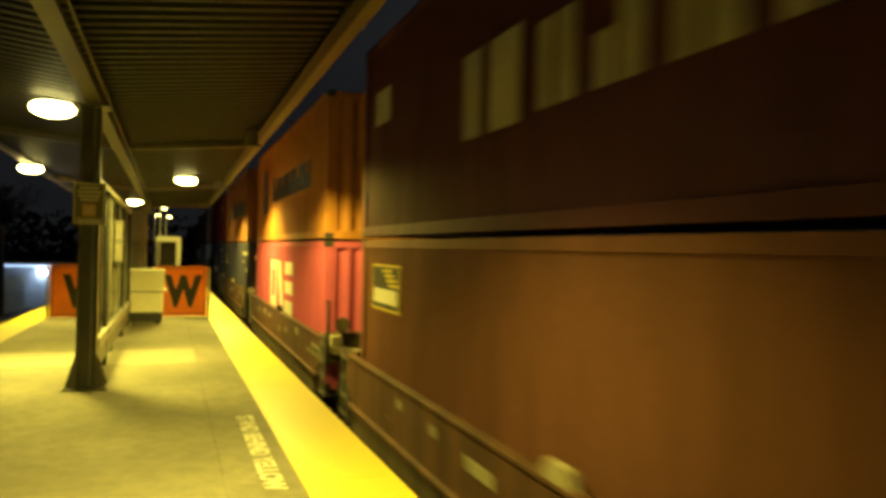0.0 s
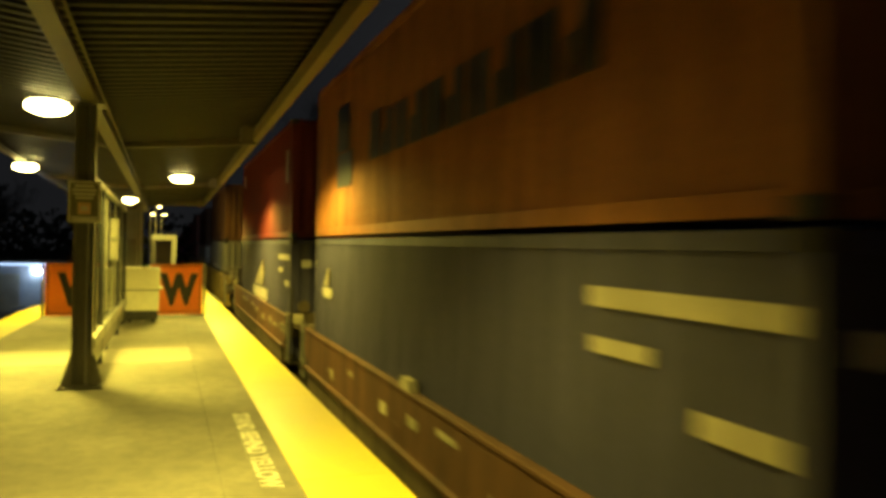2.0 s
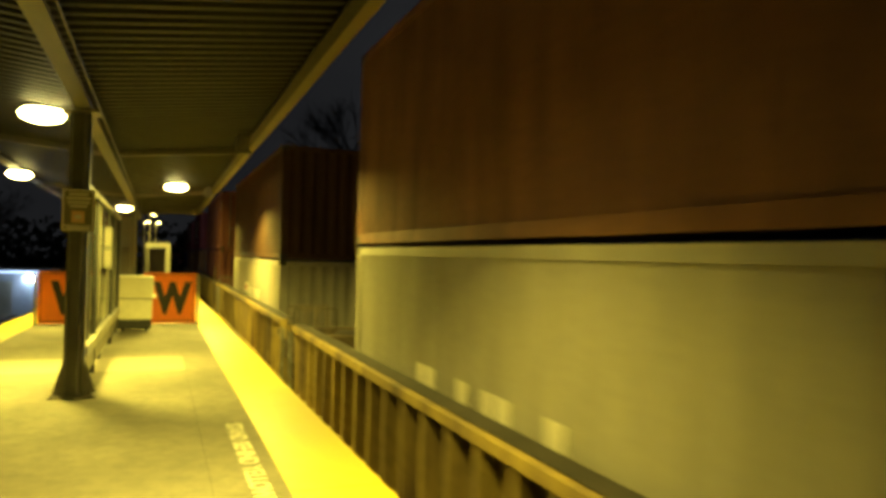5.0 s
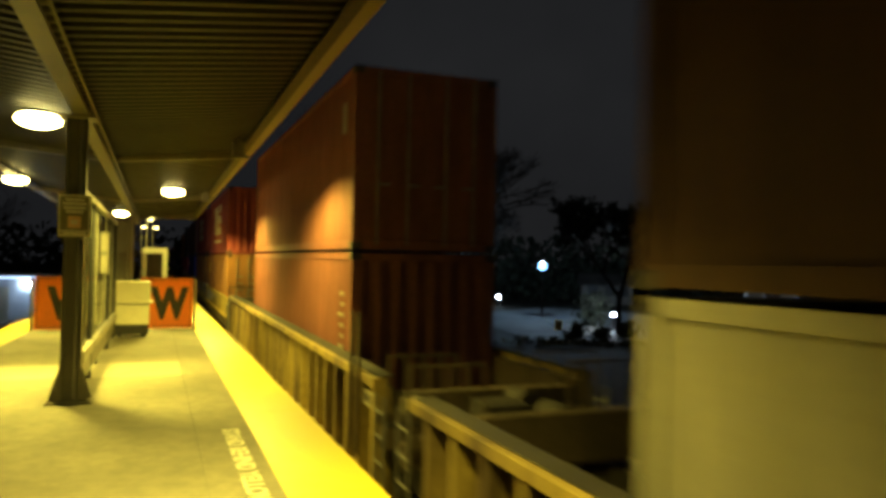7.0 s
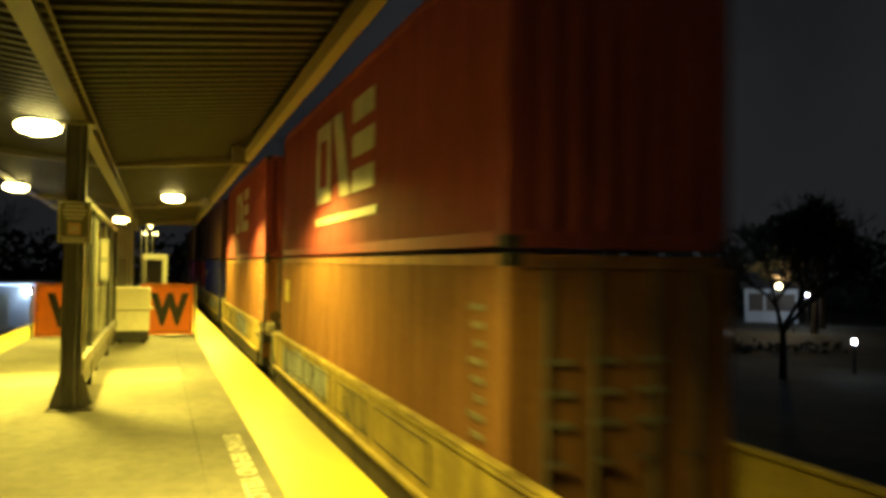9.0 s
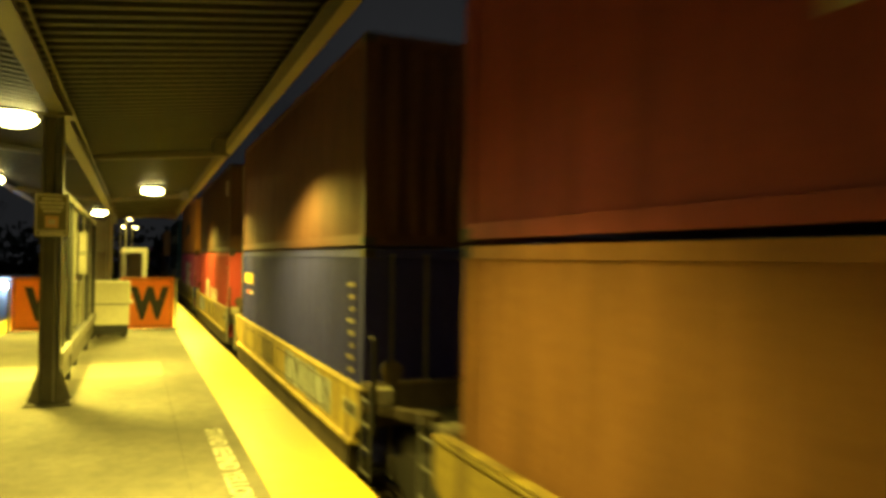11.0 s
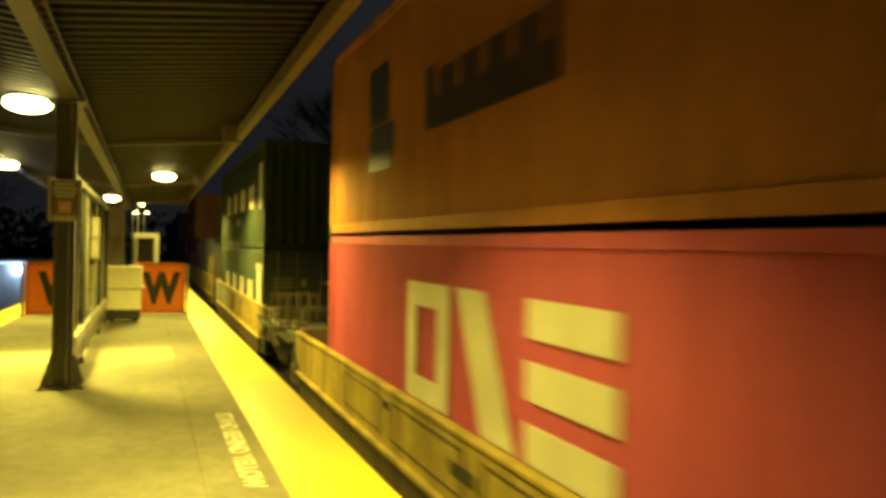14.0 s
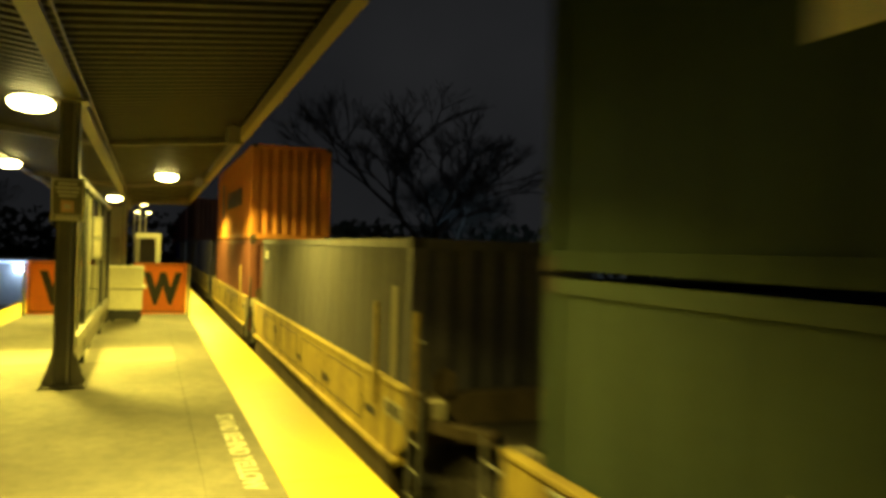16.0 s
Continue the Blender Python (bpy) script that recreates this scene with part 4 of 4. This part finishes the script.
EDGE_BAND = []
CARS = [
    # near end, style, near ext, far ext, lower(colour, height, doors, marks), upper
    (-0.95, "brown", 1.6, 1.62, ("russet", 2.896, False, EMBLEM, "brown shipping container with a small yellow emblem"),
     ("maroon", 2.896, False, letters(8.05, 6.50, 0.96, 1.82, "cream", 1, 0.0) + letters(6.38, 2.9, 1.0, 1.72, "cream", 4, 0.2) + [(10.77, 11.5, 1.62, 2.10, "cream", 0)], "maroon shipping container with large white markings"), 3, {"guide": (5.55, M_CARMARK)}),
    (14.20, "brown", 1.62, 1.62, ("magenta", 2.896, False, big_blocks(8.2, 3.84, 1.07, 2.37), "magenta shipping container with three large white blocks"),
     ("orange", 2.896, False, name_block(10.45, 1.7, 1.15), "orange shipping container with a dark blue name band"), 4, {"guide": (5.35, M_UNDER)}),
    (29.65, "brown", 1.62, 1.62, ("grey", 2.896, False, BARS + bird(11.4, 10.6, 1.85, 2.35), "grey shipping container with white stripes"),
     ("weathered", 2.896, False, name_block(10.35, 1.7, 1.12), "weathered orange shipping container with a dark name band"), 5, {"guide": (5.55, M_CARMARK)}),
    (45.05, "brown", 1.62, 3.9, ("grey", 2.896, False, BARS + bird(7.9, 4.1, 1.12, 2.27), "grey shipping container with a white winged emblem"),
     ("darkred", 2.896, False, [(11.3, 11.6, 2.0, 2.4, "white", 0), (0.6, 0.9, 1.4, 2.2, "pale", 0)], "red shipping container with a small white plate"), 6, {"wheel": True, "reach": (0.35, 1.6)}),
    (66.62, "ribbed", 5.4, 4.6, ("white", 2.896, False, letters(9.3, 5.6, 1.0, 1.55, "white", 4, 0.3), "white shipping container with a faded name"),
     ("clay", 2.896, False, [], "weathered orange-brown shipping container on a wagon"), 7, {"reach": (4.7, 3.9)}),
    (86.64, "ribbed", 3.1, 4.1, ("white", 2.591, False, letters(6.75, 3.6, 1.0, 1.64, "white", 3, 0.2) + [(7.0, 7.95, 1.0, 1.40, "white", 0.1), (7.05, 8.0, 1.41, 1.76, "white", 0.1), (7.35, 7.85, 1.50, 1.68, "red", 0.08), (7.3, 7.6, 1.05, 1.38, "leaf", 0)], "white shipping container with a red emblem"),
     ("darkbrown", 2.896, False, [], "dark brown shipping container stained with rust"), 8, {"reach": (2.5, 3.5)}),
    (106.18, "ribbed", 3.1, 5.6, ("rust", 2.896, False, ROWS[1:], "rust orange shipping container on a wagon"),
     ("rust", 2.896, True, [(0.5, 0.75, 1.9, 2.4, "pale", 0)], "rust orange shipping container, doors shut"), 9, {"reach": (2.5, 4.9), "stakes": (-1.90, -1.56)}),
    (127.87, "yellow", 3.7, 1.62, ("ochre", 2.896, True, ROWS + [(11.2, 11.7, 1.9, 2.4, "yellow", 0)], "orange shipping container with pale rows of text, doors shut"),
     ("crimson", 2.896, False, big_blocks(8.25, 4.05, 0.95, 2.38, "cream") + [(4.05, 8.25, 0.55, 0.68, "cream", 0)], "red shipping container with three large white blocks"), 10, {"graf": (6.5, 10.5), "reach": (2.2, 0.35)}),
    (143.31, "yellow", 1.62, 1.62, ("ochre", 2.896, True, ROWS, "orange shipping container with pale rows of text"),
     ("crimson", 2.896, False, big_blocks(8.25, 4.05, 0.95, 2.38, "cream"), "crimson shipping container with three large white blocks"), 11, {"graf": (3.0, 6.0)}),
    (158.76, "yellow", 1.62, 1.62, ("navy", 2.896, True, ROWS + [(10.2, 11.7, 2.05, 2.32, "yellow", 0), (10.2, 11.3, 1.78, 1.86, "white", 0), (10.6, 11.2, 1.78, 1.865, "red", 0)], "dark blue shipping container with a yellow name band"),
     ("brown", 2.896, False, [], "brown shipping container on a wagon"), 12, {"graf": (1.2, 4.5)}),
    (174.25, "yellow", 1.62, 1.62, ("red", 2.896, True, letters(8.65, 7.2, 0.95, 1.78, "white", 1, 0.0) + letters(6.6, 3.9, 0.98, 1.5, "white", 4, 0.2) + ROWS, "bright red shipping container with white markings"),
     ("darkbrown", 2.896, True, [(0.8, 1.3, 1.9, 2.4, "pale", 0), (11.4, 11.7, 2.2, 2.6, "pale", 0)], "dark brown shipping container, doors shut"), 13, {"graf": (7.5, 9.6)}),
    (189.73, "yellow", 1.62, 4.4, ("magenta", 2.896, True, big_blocks(8.2, 3.84, 1.07, 2.37) + ROWS[2:], "magenta shipping container with three large white blocks"),
     ("orange", 2.896, False, name_block(9.99, 4.8, 1.10), "orange shipping container with a dark blue name band"), 14, {"reach": (0.35, 2.2)}),
    (209.64, "yellow", 3.2, 1.55, ("leaf", 2.591, True, twin_bars(1.08, 1.66) + [(0.33, 1.08, 0.9, 1.95, "white", 0), (0.18, 1.28, 1.97, 2.2, "cream", 0)], "green shipping container with large white blocks, doors shut"),
     ("green", 2.896, False, twin_bars(1.15, 1.82) + [(0.40, 0.95, 1.07, 2.31, "cream", 0), (5.27, 6.54, 0.68, 0.92, "pale", 0)], "green shipping container with large white blocks"), 15, {"graf": (8.0, 11.5), "reach": (0.9, 0.35), "top": 1.50}),
    (224.94, "yellow", 1.55, 1.4, ("lightgrey", 2.896, False, [(11.2, 11.6, 2.4, 2.6, "white", 0), (0.5, 0.7, 0.8, 2.3, "pale", 0)], "grey shipping container riding alone in its wagon"), None, 16, {"top": 1.52, "stakes": (-0.7, 0.75)}),
    (239.83, "yellow", 1.4, 1.6, ("rust", 2.896, False, [], "orange shipping container on a wagon"),
     ("orange", 2.896, False, name_block(9.9, 2.6, 1.15), "orange shipping container with a dark name band"), 17, {"top": 1.50, "stakes": (0.8,)}),
    (255.3, "yellow", 1.6, 1.6, ("grey", 2.896, False, [], "grey shipping container on a wagon"), None, 18, {}),
    (270.8, "yellow", 1.6, 1.6, ("lightgrey", 2.896, False, [], "pale grey shipping container on a wagon"), ("brown", 2.896, False, [], "brown shipping container on a wagon"), 19, {}),
    (286.3, "yellow", 1.6, 1.6, ("white", 2.896, False, [], "white shipping container on a wagon"), ("rust", 2.896, False, [], "rust orange shipping container on a wagon"), 20, {}),
    (301.8, "yellow", 1.6, 1.6, ("navy", 2.896, False, [], "dark blue shipping container on a wagon"), ("maroon", 2.896, False, [], "maroon shipping container on a wagon"), 21, {}),
    (317.3, "yellow", 1.6, 1.6, ("rust", 2.896, False, [], "rust orange shipping container on a wagon"), ("red", 2.896, False, [], "red shipping container on a wagon"), 22, {}),
]
WAGON = {"brown": "dirty brown double-stack well wagon with stencilled sides", "ribbed": "tan double-stack well wagon with ribbed sides",
         "yellow": "dirty yellow double-stack well wagon"}
for y0, style, near, far, low, up, seed, opt in CARS:
    mk = stencils(seed) if style == "brown" else ([] if style == "ribbed" else stencils(seed, 4, M_UNDER))
    if "graf" in opt:
        mk = graffiti(seed, *opt["graf"], opt.get("top", 1.40) - 0.06)
    well_car(y0, style, near, far, mk, opt.get("wheel", False), WAGON[style], opt.get("reach", (0.35, 0.35)), opt.get("stakes", ()),
             1.66 if style == "ribbed" else opt.get("top", 1.40), opt.get("guide"), seed in (10, 11))
    container(y0, LOW9, low[0], low[1], low[2], low[3], low[4], {5: END_DASH, 6: END_DASH, 15: END_PLATE, 10: END_ROWS, 13: END_ROWS, 14: END_ROWS}.get(seed, ()))
    if up:
        container(y0, LOW9 + low[1] + 0.035, up[0], up[1], up[2], up[3], up[4])


# ---------------------------------------------------------------- surroundings
GZ = RAIL - 0.42
COOL = (0.72, 0.86, 1.0)
M_COOLLENS = glow("cool_lens", (0.75, 0.90, 1.0), 60.0)
M_BLUELENS = glow("blue_white_lens", (0.20, 0.52, 1.0), 4.5)
M_WARMLENS = glow("warm_lens", (1.0, 0.72, 0.30), 40.0)
M_GREENLENS = glow("green_lens", (0.1, 1.0, 0.45), 12.0)
M_SOFTSTRIP = glow("blue_strip", (0.45, 0.66, 1.0), 1.3)


def post_lamp(x, y, h, lens, colour, energy, r=0.2, label="slim street lamp with a bright white globe"):
    t = thing("street_lamp", (x, y, GZ), label, "street lamp", "street lamps")
    part("pole", rods(((0, 0, 0.003), (0, 0, h - r), 0.06, 0.045), n=8), M_UNDER, t)
    bm = bmesh.new()
    bmesh.ops.create_uvsphere(bm, u_segments=14, v_segments=8, radius=r)
    for v in bm.verts:
        v.co.z = v.co.z * 0.8 + h
    part("globe", bm, lens, t, "glowing globe", smooth=True)
    part("cap", rods(((0, 0, h + r * 0.75), (0, 0, h + r * 1.1), r * 0.8, r * 0.2), n=10), M_UNDER, t)
    if energy:
        lamp("street_light", "POINT", (x, y, GZ + h + 0.45), energy, colour, radius=0.25)


LOT = ((17.2, 31.6), (22.4, 29.0), (30.6, 33.6), (40.2, 49.0), (33.0, 60.0), (21.0, 52.0))
bm = bmesh.new()
prism(bm, LOT, 2, GZ + 0.002, GZ + 0.02)
tagged(mesh_ob("pavement", bm, M_ASPHALT), "lit grey asphalt of a car park", "car park", kind="structure")


# paler strip: the pool of light near the bollard lamp, put into the colour
bm = bmesh.new()
prism(bm, ((20.2, 33.6), (22.6, 32.6), (28.2, 45.6), (25.6, 46.6)), 2, GZ + 0.022, GZ + 0.05)
tagged(mesh_ob("pavement", bm, M_EDGE), "pale strip painted for the lamplit ground of the car park", "path", kind="structure")


def kerb_line(a, b, width=0.3, height=0.13):
    a, b = Vector(a), Vector(b)
    n = Vector((b.y - a.y, a.x - b.x)).normalized() * width
    bm = bmesh.new()
    prism(bm, (a, b, b + n, a + n), 2, GZ + 0.002, GZ + height)
    tagged(mesh_ob("pavement", bm, M_KERB), "pale concrete kerb round the car park", "kerb", kind="structure")


M_KERB = mat("pale_kerb", (0.42, 0.42, 0.40), 0.85, 0, 0.3, 3.0, 0.2, 30)
for a, b in zip(LOT[:3], LOT[1:4]):
    kerb_line(a, b)

post_lamp(27.9, 50.7, 3.75, M_BLUELENS, (0.45, 0.72, 1.0), 2800, 0.36)
post_lamp(24.75, 36.4, 0.95, M_COOLLENS, COOL, 330, 0.11, "low bright white bollard lamp")
post_lamp(30.0, 63.0, 0.9, M_COOLLENS, COOL, 0, 0.16, "distant small white lamp post")
post_lamp(35.7, 35.0, 2.85, M_WARMLENS, (1, 0.7, 0.3), 300, 0.18, "small warm street lamp post")
post_lamp(36.3, 34.4, 0.8, M_WARMLENS, (1, 0.7, 0.3), 0, 0.12, "small low warm garden lamp")
post_lamp(40.9, 37.6, 2.2, M_COOLLENS, COOL, 160, 0.10, "small white lamp post before a house")
post_lamp(23.1, 19.2, 1.15, M_COOLLENS, COOL, 8, 0.085, "small low white garden lamp")
post_lamp(18.5, 75.0, 3.0, M_WARMLENS, (1, 0.8, 0.4), 0, 0.18, "distant small warm lamp post")


def bare_tree(x, y, h, seed, spread=0.78, leafy=False):
    rnd = random.Random(seed)
    t = thing("tree", (x, y, GZ), "dark tree with dense dry leaves against the night sky" if leafy else "bare winter tree dark against the night sky", "tree", "trees beyond the tracks")
    trunk = bmesh.new()
    twigs = bmesh.new()
    leaves = bmesh.new()

    def grow(a, d, length, r, depth):
        b = a + d * length
        cyl(trunk if depth < 3 else twigs, a, b, r * (1.45 if leafy and depth < 2 else 1), r * 0.68, n=6 if depth < 3 else 3)
        if leafy and depth >= 5:
            for _ in range(4):
                c = a + d * length * rnd.uniform(0.2, 1.2)
                d1 = Vector((rnd.gauss(0, 1), rnd.gauss(0, 1), rnd.gauss(0, 1))).normalized() * rnd.uniform(0.08, 0.22)
                d2 = Vector((rnd.gauss(0, 1), rnd.gauss(0, 1), rnd.gauss(0, 1))).normalized() * rnd.uniform(0.08, 0.22)
                leaves.faces.new((leaves.verts.new(c + d1), leaves.verts.new(c + d2), leaves.verts.new(c - d1), leaves.verts.new(c - d2 * 0.7)))
        if depth >= 7:
            return
        for _ in range(3):
            nd = (d + Vector((rnd.uniform(-1, 1), rnd.uniform(-1, 1), rnd.uniform(-0.35, 0.6))) * spread).normalized()
            grow(b - d * length * rnd.uniform(0, 0.3), nd, length * rnd.uniform(0.62, 0.88), r * 0.68, depth + 1)
    grow(Vector((0, 0, 0.003)), Vector((rnd.uniform(-.05, .05), rnd.uniform(-.05, .05), 1)).normalized(), h * 0.24, h * 0.017, 0)
    part("trunk", trunk, M_BARK, t)
    part("crown", twigs, M_BARK, t)
    if leafy:
        part("leaves", leaves, M_HEDGE, t)
    else:
        leaves.free()


for k, (x, y, h) in enumerate(((16.0, 43.0, 17.0), (23.5, 34.0, 9.0), (37.0, 33.5, 10.0), (19.6, 19.0, 7.5), (41.0, 36.5, 11.0),
                               (44.0, 30.0, 11.0), (23.0, 56.0, 12.5), (47.0, 24.0, 10.0), (28.0, 62.0, 13.0), (-14.0, 62.0, 12.0))):
    bare_tree(x, y, h, 20 + k, *((0.92, True) if k in (1, 2, 4) else ()))


M_ROADSIGN = mat("yellow_sign_face", (0.75, 0.42, 0.06), 0.5, 0, 0.15, 6.0)


def road_sign(x, y, w, h, z, legs):
    t = thing("road_sign", (x, y, GZ), "upright amber road sign beside the car park", "road sign", "amber road signs")
    part("panel", boxes((-w / 2, w / 2, -0.012, 0.012, z, z + h), bevel=0.01), M_ROADSIGN, t)
    part("text_bar", boxes((-w * 0.32, w * 0.32, -0.018, -0.0125, z + h * 0.6, z + h * 0.72), (-w * 0.32, w * 0.32, -0.018, -0.0125, z + h * 0.3, z + h * 0.42)), M_BLACK, t)
    for px in legs:
        part("post", rods(((px, 0.03, 0.003), (px, 0.03, z + h), 0.03), n=8), M_GALV, t)


road_sign(19.6, 33.8, 0.42, 0.52, 0.35, (0.0,))
road_sign(24.9, 30.6, 0.46, 0.40, 0.22, (-0.18, 0.18))


def bushes(name, specs, label, fine=1.0):
    """Hedge and scrub of many small leaf clumps."""
    rnd = random.Random(77)
    bm = bmesh.new()
    for (x0, y0, x1, y1, h, w, n) in specs:
        for _ in range(n):
            f = rnd.random()
            c = Vector((x0 + (x1 - x0) * f + rnd.gauss(0, w), y0 + (y1 - y0) * f + rnd.gauss(0, w), GZ + h * rnd.random() ** 0.7 * (0.7 + 0.3 * math.sin(f * 40))))
            s = rnd.uniform(0.12, 0.32) * (1 + h * 0.12) * fine
            for _ in range(2):
                d1 = Vector((rnd.gauss(0, 1), rnd.gauss(0, 1), rnd.gauss(0, 1))).normalized() * s
                d2 = Vector((rnd.gauss(0, 1), rnd.gauss(0, 1), rnd.gauss(0, 1))).normalized() * s
                bm.faces.new((bm.verts.new(c + d1), bm.verts.new(c + d2), bm.verts.new(c - d1), bm.verts.new(c - d2 * 0.7)))
    tagged(mesh_ob(name, bm, M_HEDGE), label, "shrubs", kind="stuff")


bushes("hedge", [(x, y, x + 0.4, y - 0.2, h, 0.22, 70) for x, y, h in ((19.9, 33.0, 0.8), (21.2, 32.6, 0.6), (22.6, 32.2, 0.85), (24.6, 31.6, 0.7), (27.6, 32.4, 0.6))], "low clipped shrubs along the car park", 0.7)
bushes("scrub", [(9.5, 26, 9.5, 60, 0.3, 0.8, 700), (15.5, 30.5, 29, 25.5, 0.4, 0.7, 500)], "dark weeds and scrub along the embankment", 0.5)
bushes("shrub", [(24.9, 39.6, 25.6, 39.2, 2.2, 0.5, 420)], "pale lit shrub beside a lamp", 0.45)
bushes("far_woods", [(22, 85, 66, 62, 7.5, 2.5, 5000), (66, 62, 82, 20, 8.0, 2.5, 3000), (8, 95, 24, 84, 7.0, 2.5, 2000), (-40, 90, 2, 98, 8.0, 2.5, 3000)], "dark mass of woodland on the horizon")


M_GALVWALL = mat("blue_grey_siding", (0.30, 0.34, 0.40), 0.7, 0, 0.2, 2.0)
M_HOUSE = mat("house_siding", (0.16, 0.14, 0.12), 0.8, 0, 0.3, 2.0)


def house(x, y, w, d, h, turn, label, wall):
    t = thing("house", (x, y, GZ), label, "house", "houses beyond the car park", turn=turn)
    part("wall", boxes((-w / 2, w / 2, -d / 2, d / 2, 0.003, h)), wall, t)
    bm = bmesh.new()
    prism(bm, [(-d / 2 - 0.3, h), (d / 2 + 0.3, h), (0, h + d * 0.3)], 0, -w / 2 - 0.3, w / 2 + 0.3)
    part("roof", bm, M_UNDER, t)
    for wx in (-w * 0.28, w * 0.05, w * 0.32):
        wi = part("window", boxes((wx - 0.5, wx + 0.5, -d / 2 - 0.03, -d / 2 + 0.02, 0.9, 2.1)), M_BLACK, t)
        part("sill", boxes((wx - 0.56, wx + 0.56, -d / 2 - 0.045, -d / 2 - 0.031, 0.84, 0.9)), M_HOUSE, wi)
        part("lintel", boxes((wx - 0.56, wx + 0.56, -d / 2 - 0.045, -d / 2 - 0.031, 2.1, 2.16)), M_HOUSE, wi)
    return t


house(44.2, 66.5, 5.2, 4, 2.0, -30, "pale house behind the car park", M_HOUSE)
house(44.2, 44.0, 3.6, 5, 2.5, -46, "pale blue house lit by a small lamp", M_GALVWALL)

# hut on the other side of the line
t = thing("trackside_building", (-8.6, 45.5, GZ), "blue-grey trackside building with a glowing blue eave strip", "building", turn=0)
part("wall", boxes((-5.0, 3.2, -0.2, 5.0, 0.003, 2.5)), M_GALVWALL, t)
part("roof", boxes((-5.3, 3.5, -0.5, 5.3, 2.55, 2.75), bevel=0.03), M_UNDER, t)
part("eave_strip", boxes((-5.2, 3.4, -0.54, -0.505, 2.50, 2.62)), M_SOFTSTRIP, t, "glowing blue-white strip light")
part("door", boxes((0.2, 1.2, -0.23, -0.19, 0.05, 2.05)), M_GALV, t)
part("window", boxes((-2.6, -1.2, -0.23, -0.19, 1.0, 1.9)), M_BLACK, t)
part("wall_lamp", boxes((1.9, 2.2, -0.42, -0.21, 2.1, 2.3), bevel=0.03), M_COOLLENS, t)
lamp("wall_lamp_light", "POINT", (-6.55, 44.2, GZ + 1.95), 45, (0.5, 0.72, 1.0), radius=0.15)
t = thing("utility_pole", (-7.7, 40.5, GZ), "dark utility pole beside the track", "pole")
part("pole", rods(((0, 0, 0.003), (0, 0, 4.6), 0.22, 0.18), n=12), M_UNDER, t)
part("signal_box", boxes((-0.9, -0.1, -0.25, 0.25, 3.6, 4.1), bevel=0.04), M_GALV, t)
t = thing("signal_lamp", (-9.1, 42.0, GZ), "green signal lamp on a thin mast", "signal")
part("mast", rods(((0, 0, 0.003), (0, 0, 4.1), 0.05), n=8), M_UNDER, t)
part("lens", rods(((0, -0.1, 3.95), (0, -0.02, 3.95), 0.10), n=14), M_GREENLENS, t)


# ---------------------------------------------------------------- movement
def riding(y, z):
    """The pose of a wagon or its load, near end at y, on the climbing line."""
    rise = (grade(y + LEN) - grade(y)) / LEN
    return pose(TRACK, y, z + grade(y), math.degrees(math.atan(rise)), 0, 0)


def motions():
    run_t, run_s = zip(*SPEED_ROWS)
    for ob, y0, z0 in MOVING:
        walk(ob, [(k * 0.5, riding(y0 - float(np.interp(k * 0.5, run_t, run_s)), z0)) for k in range(33)])


motions()
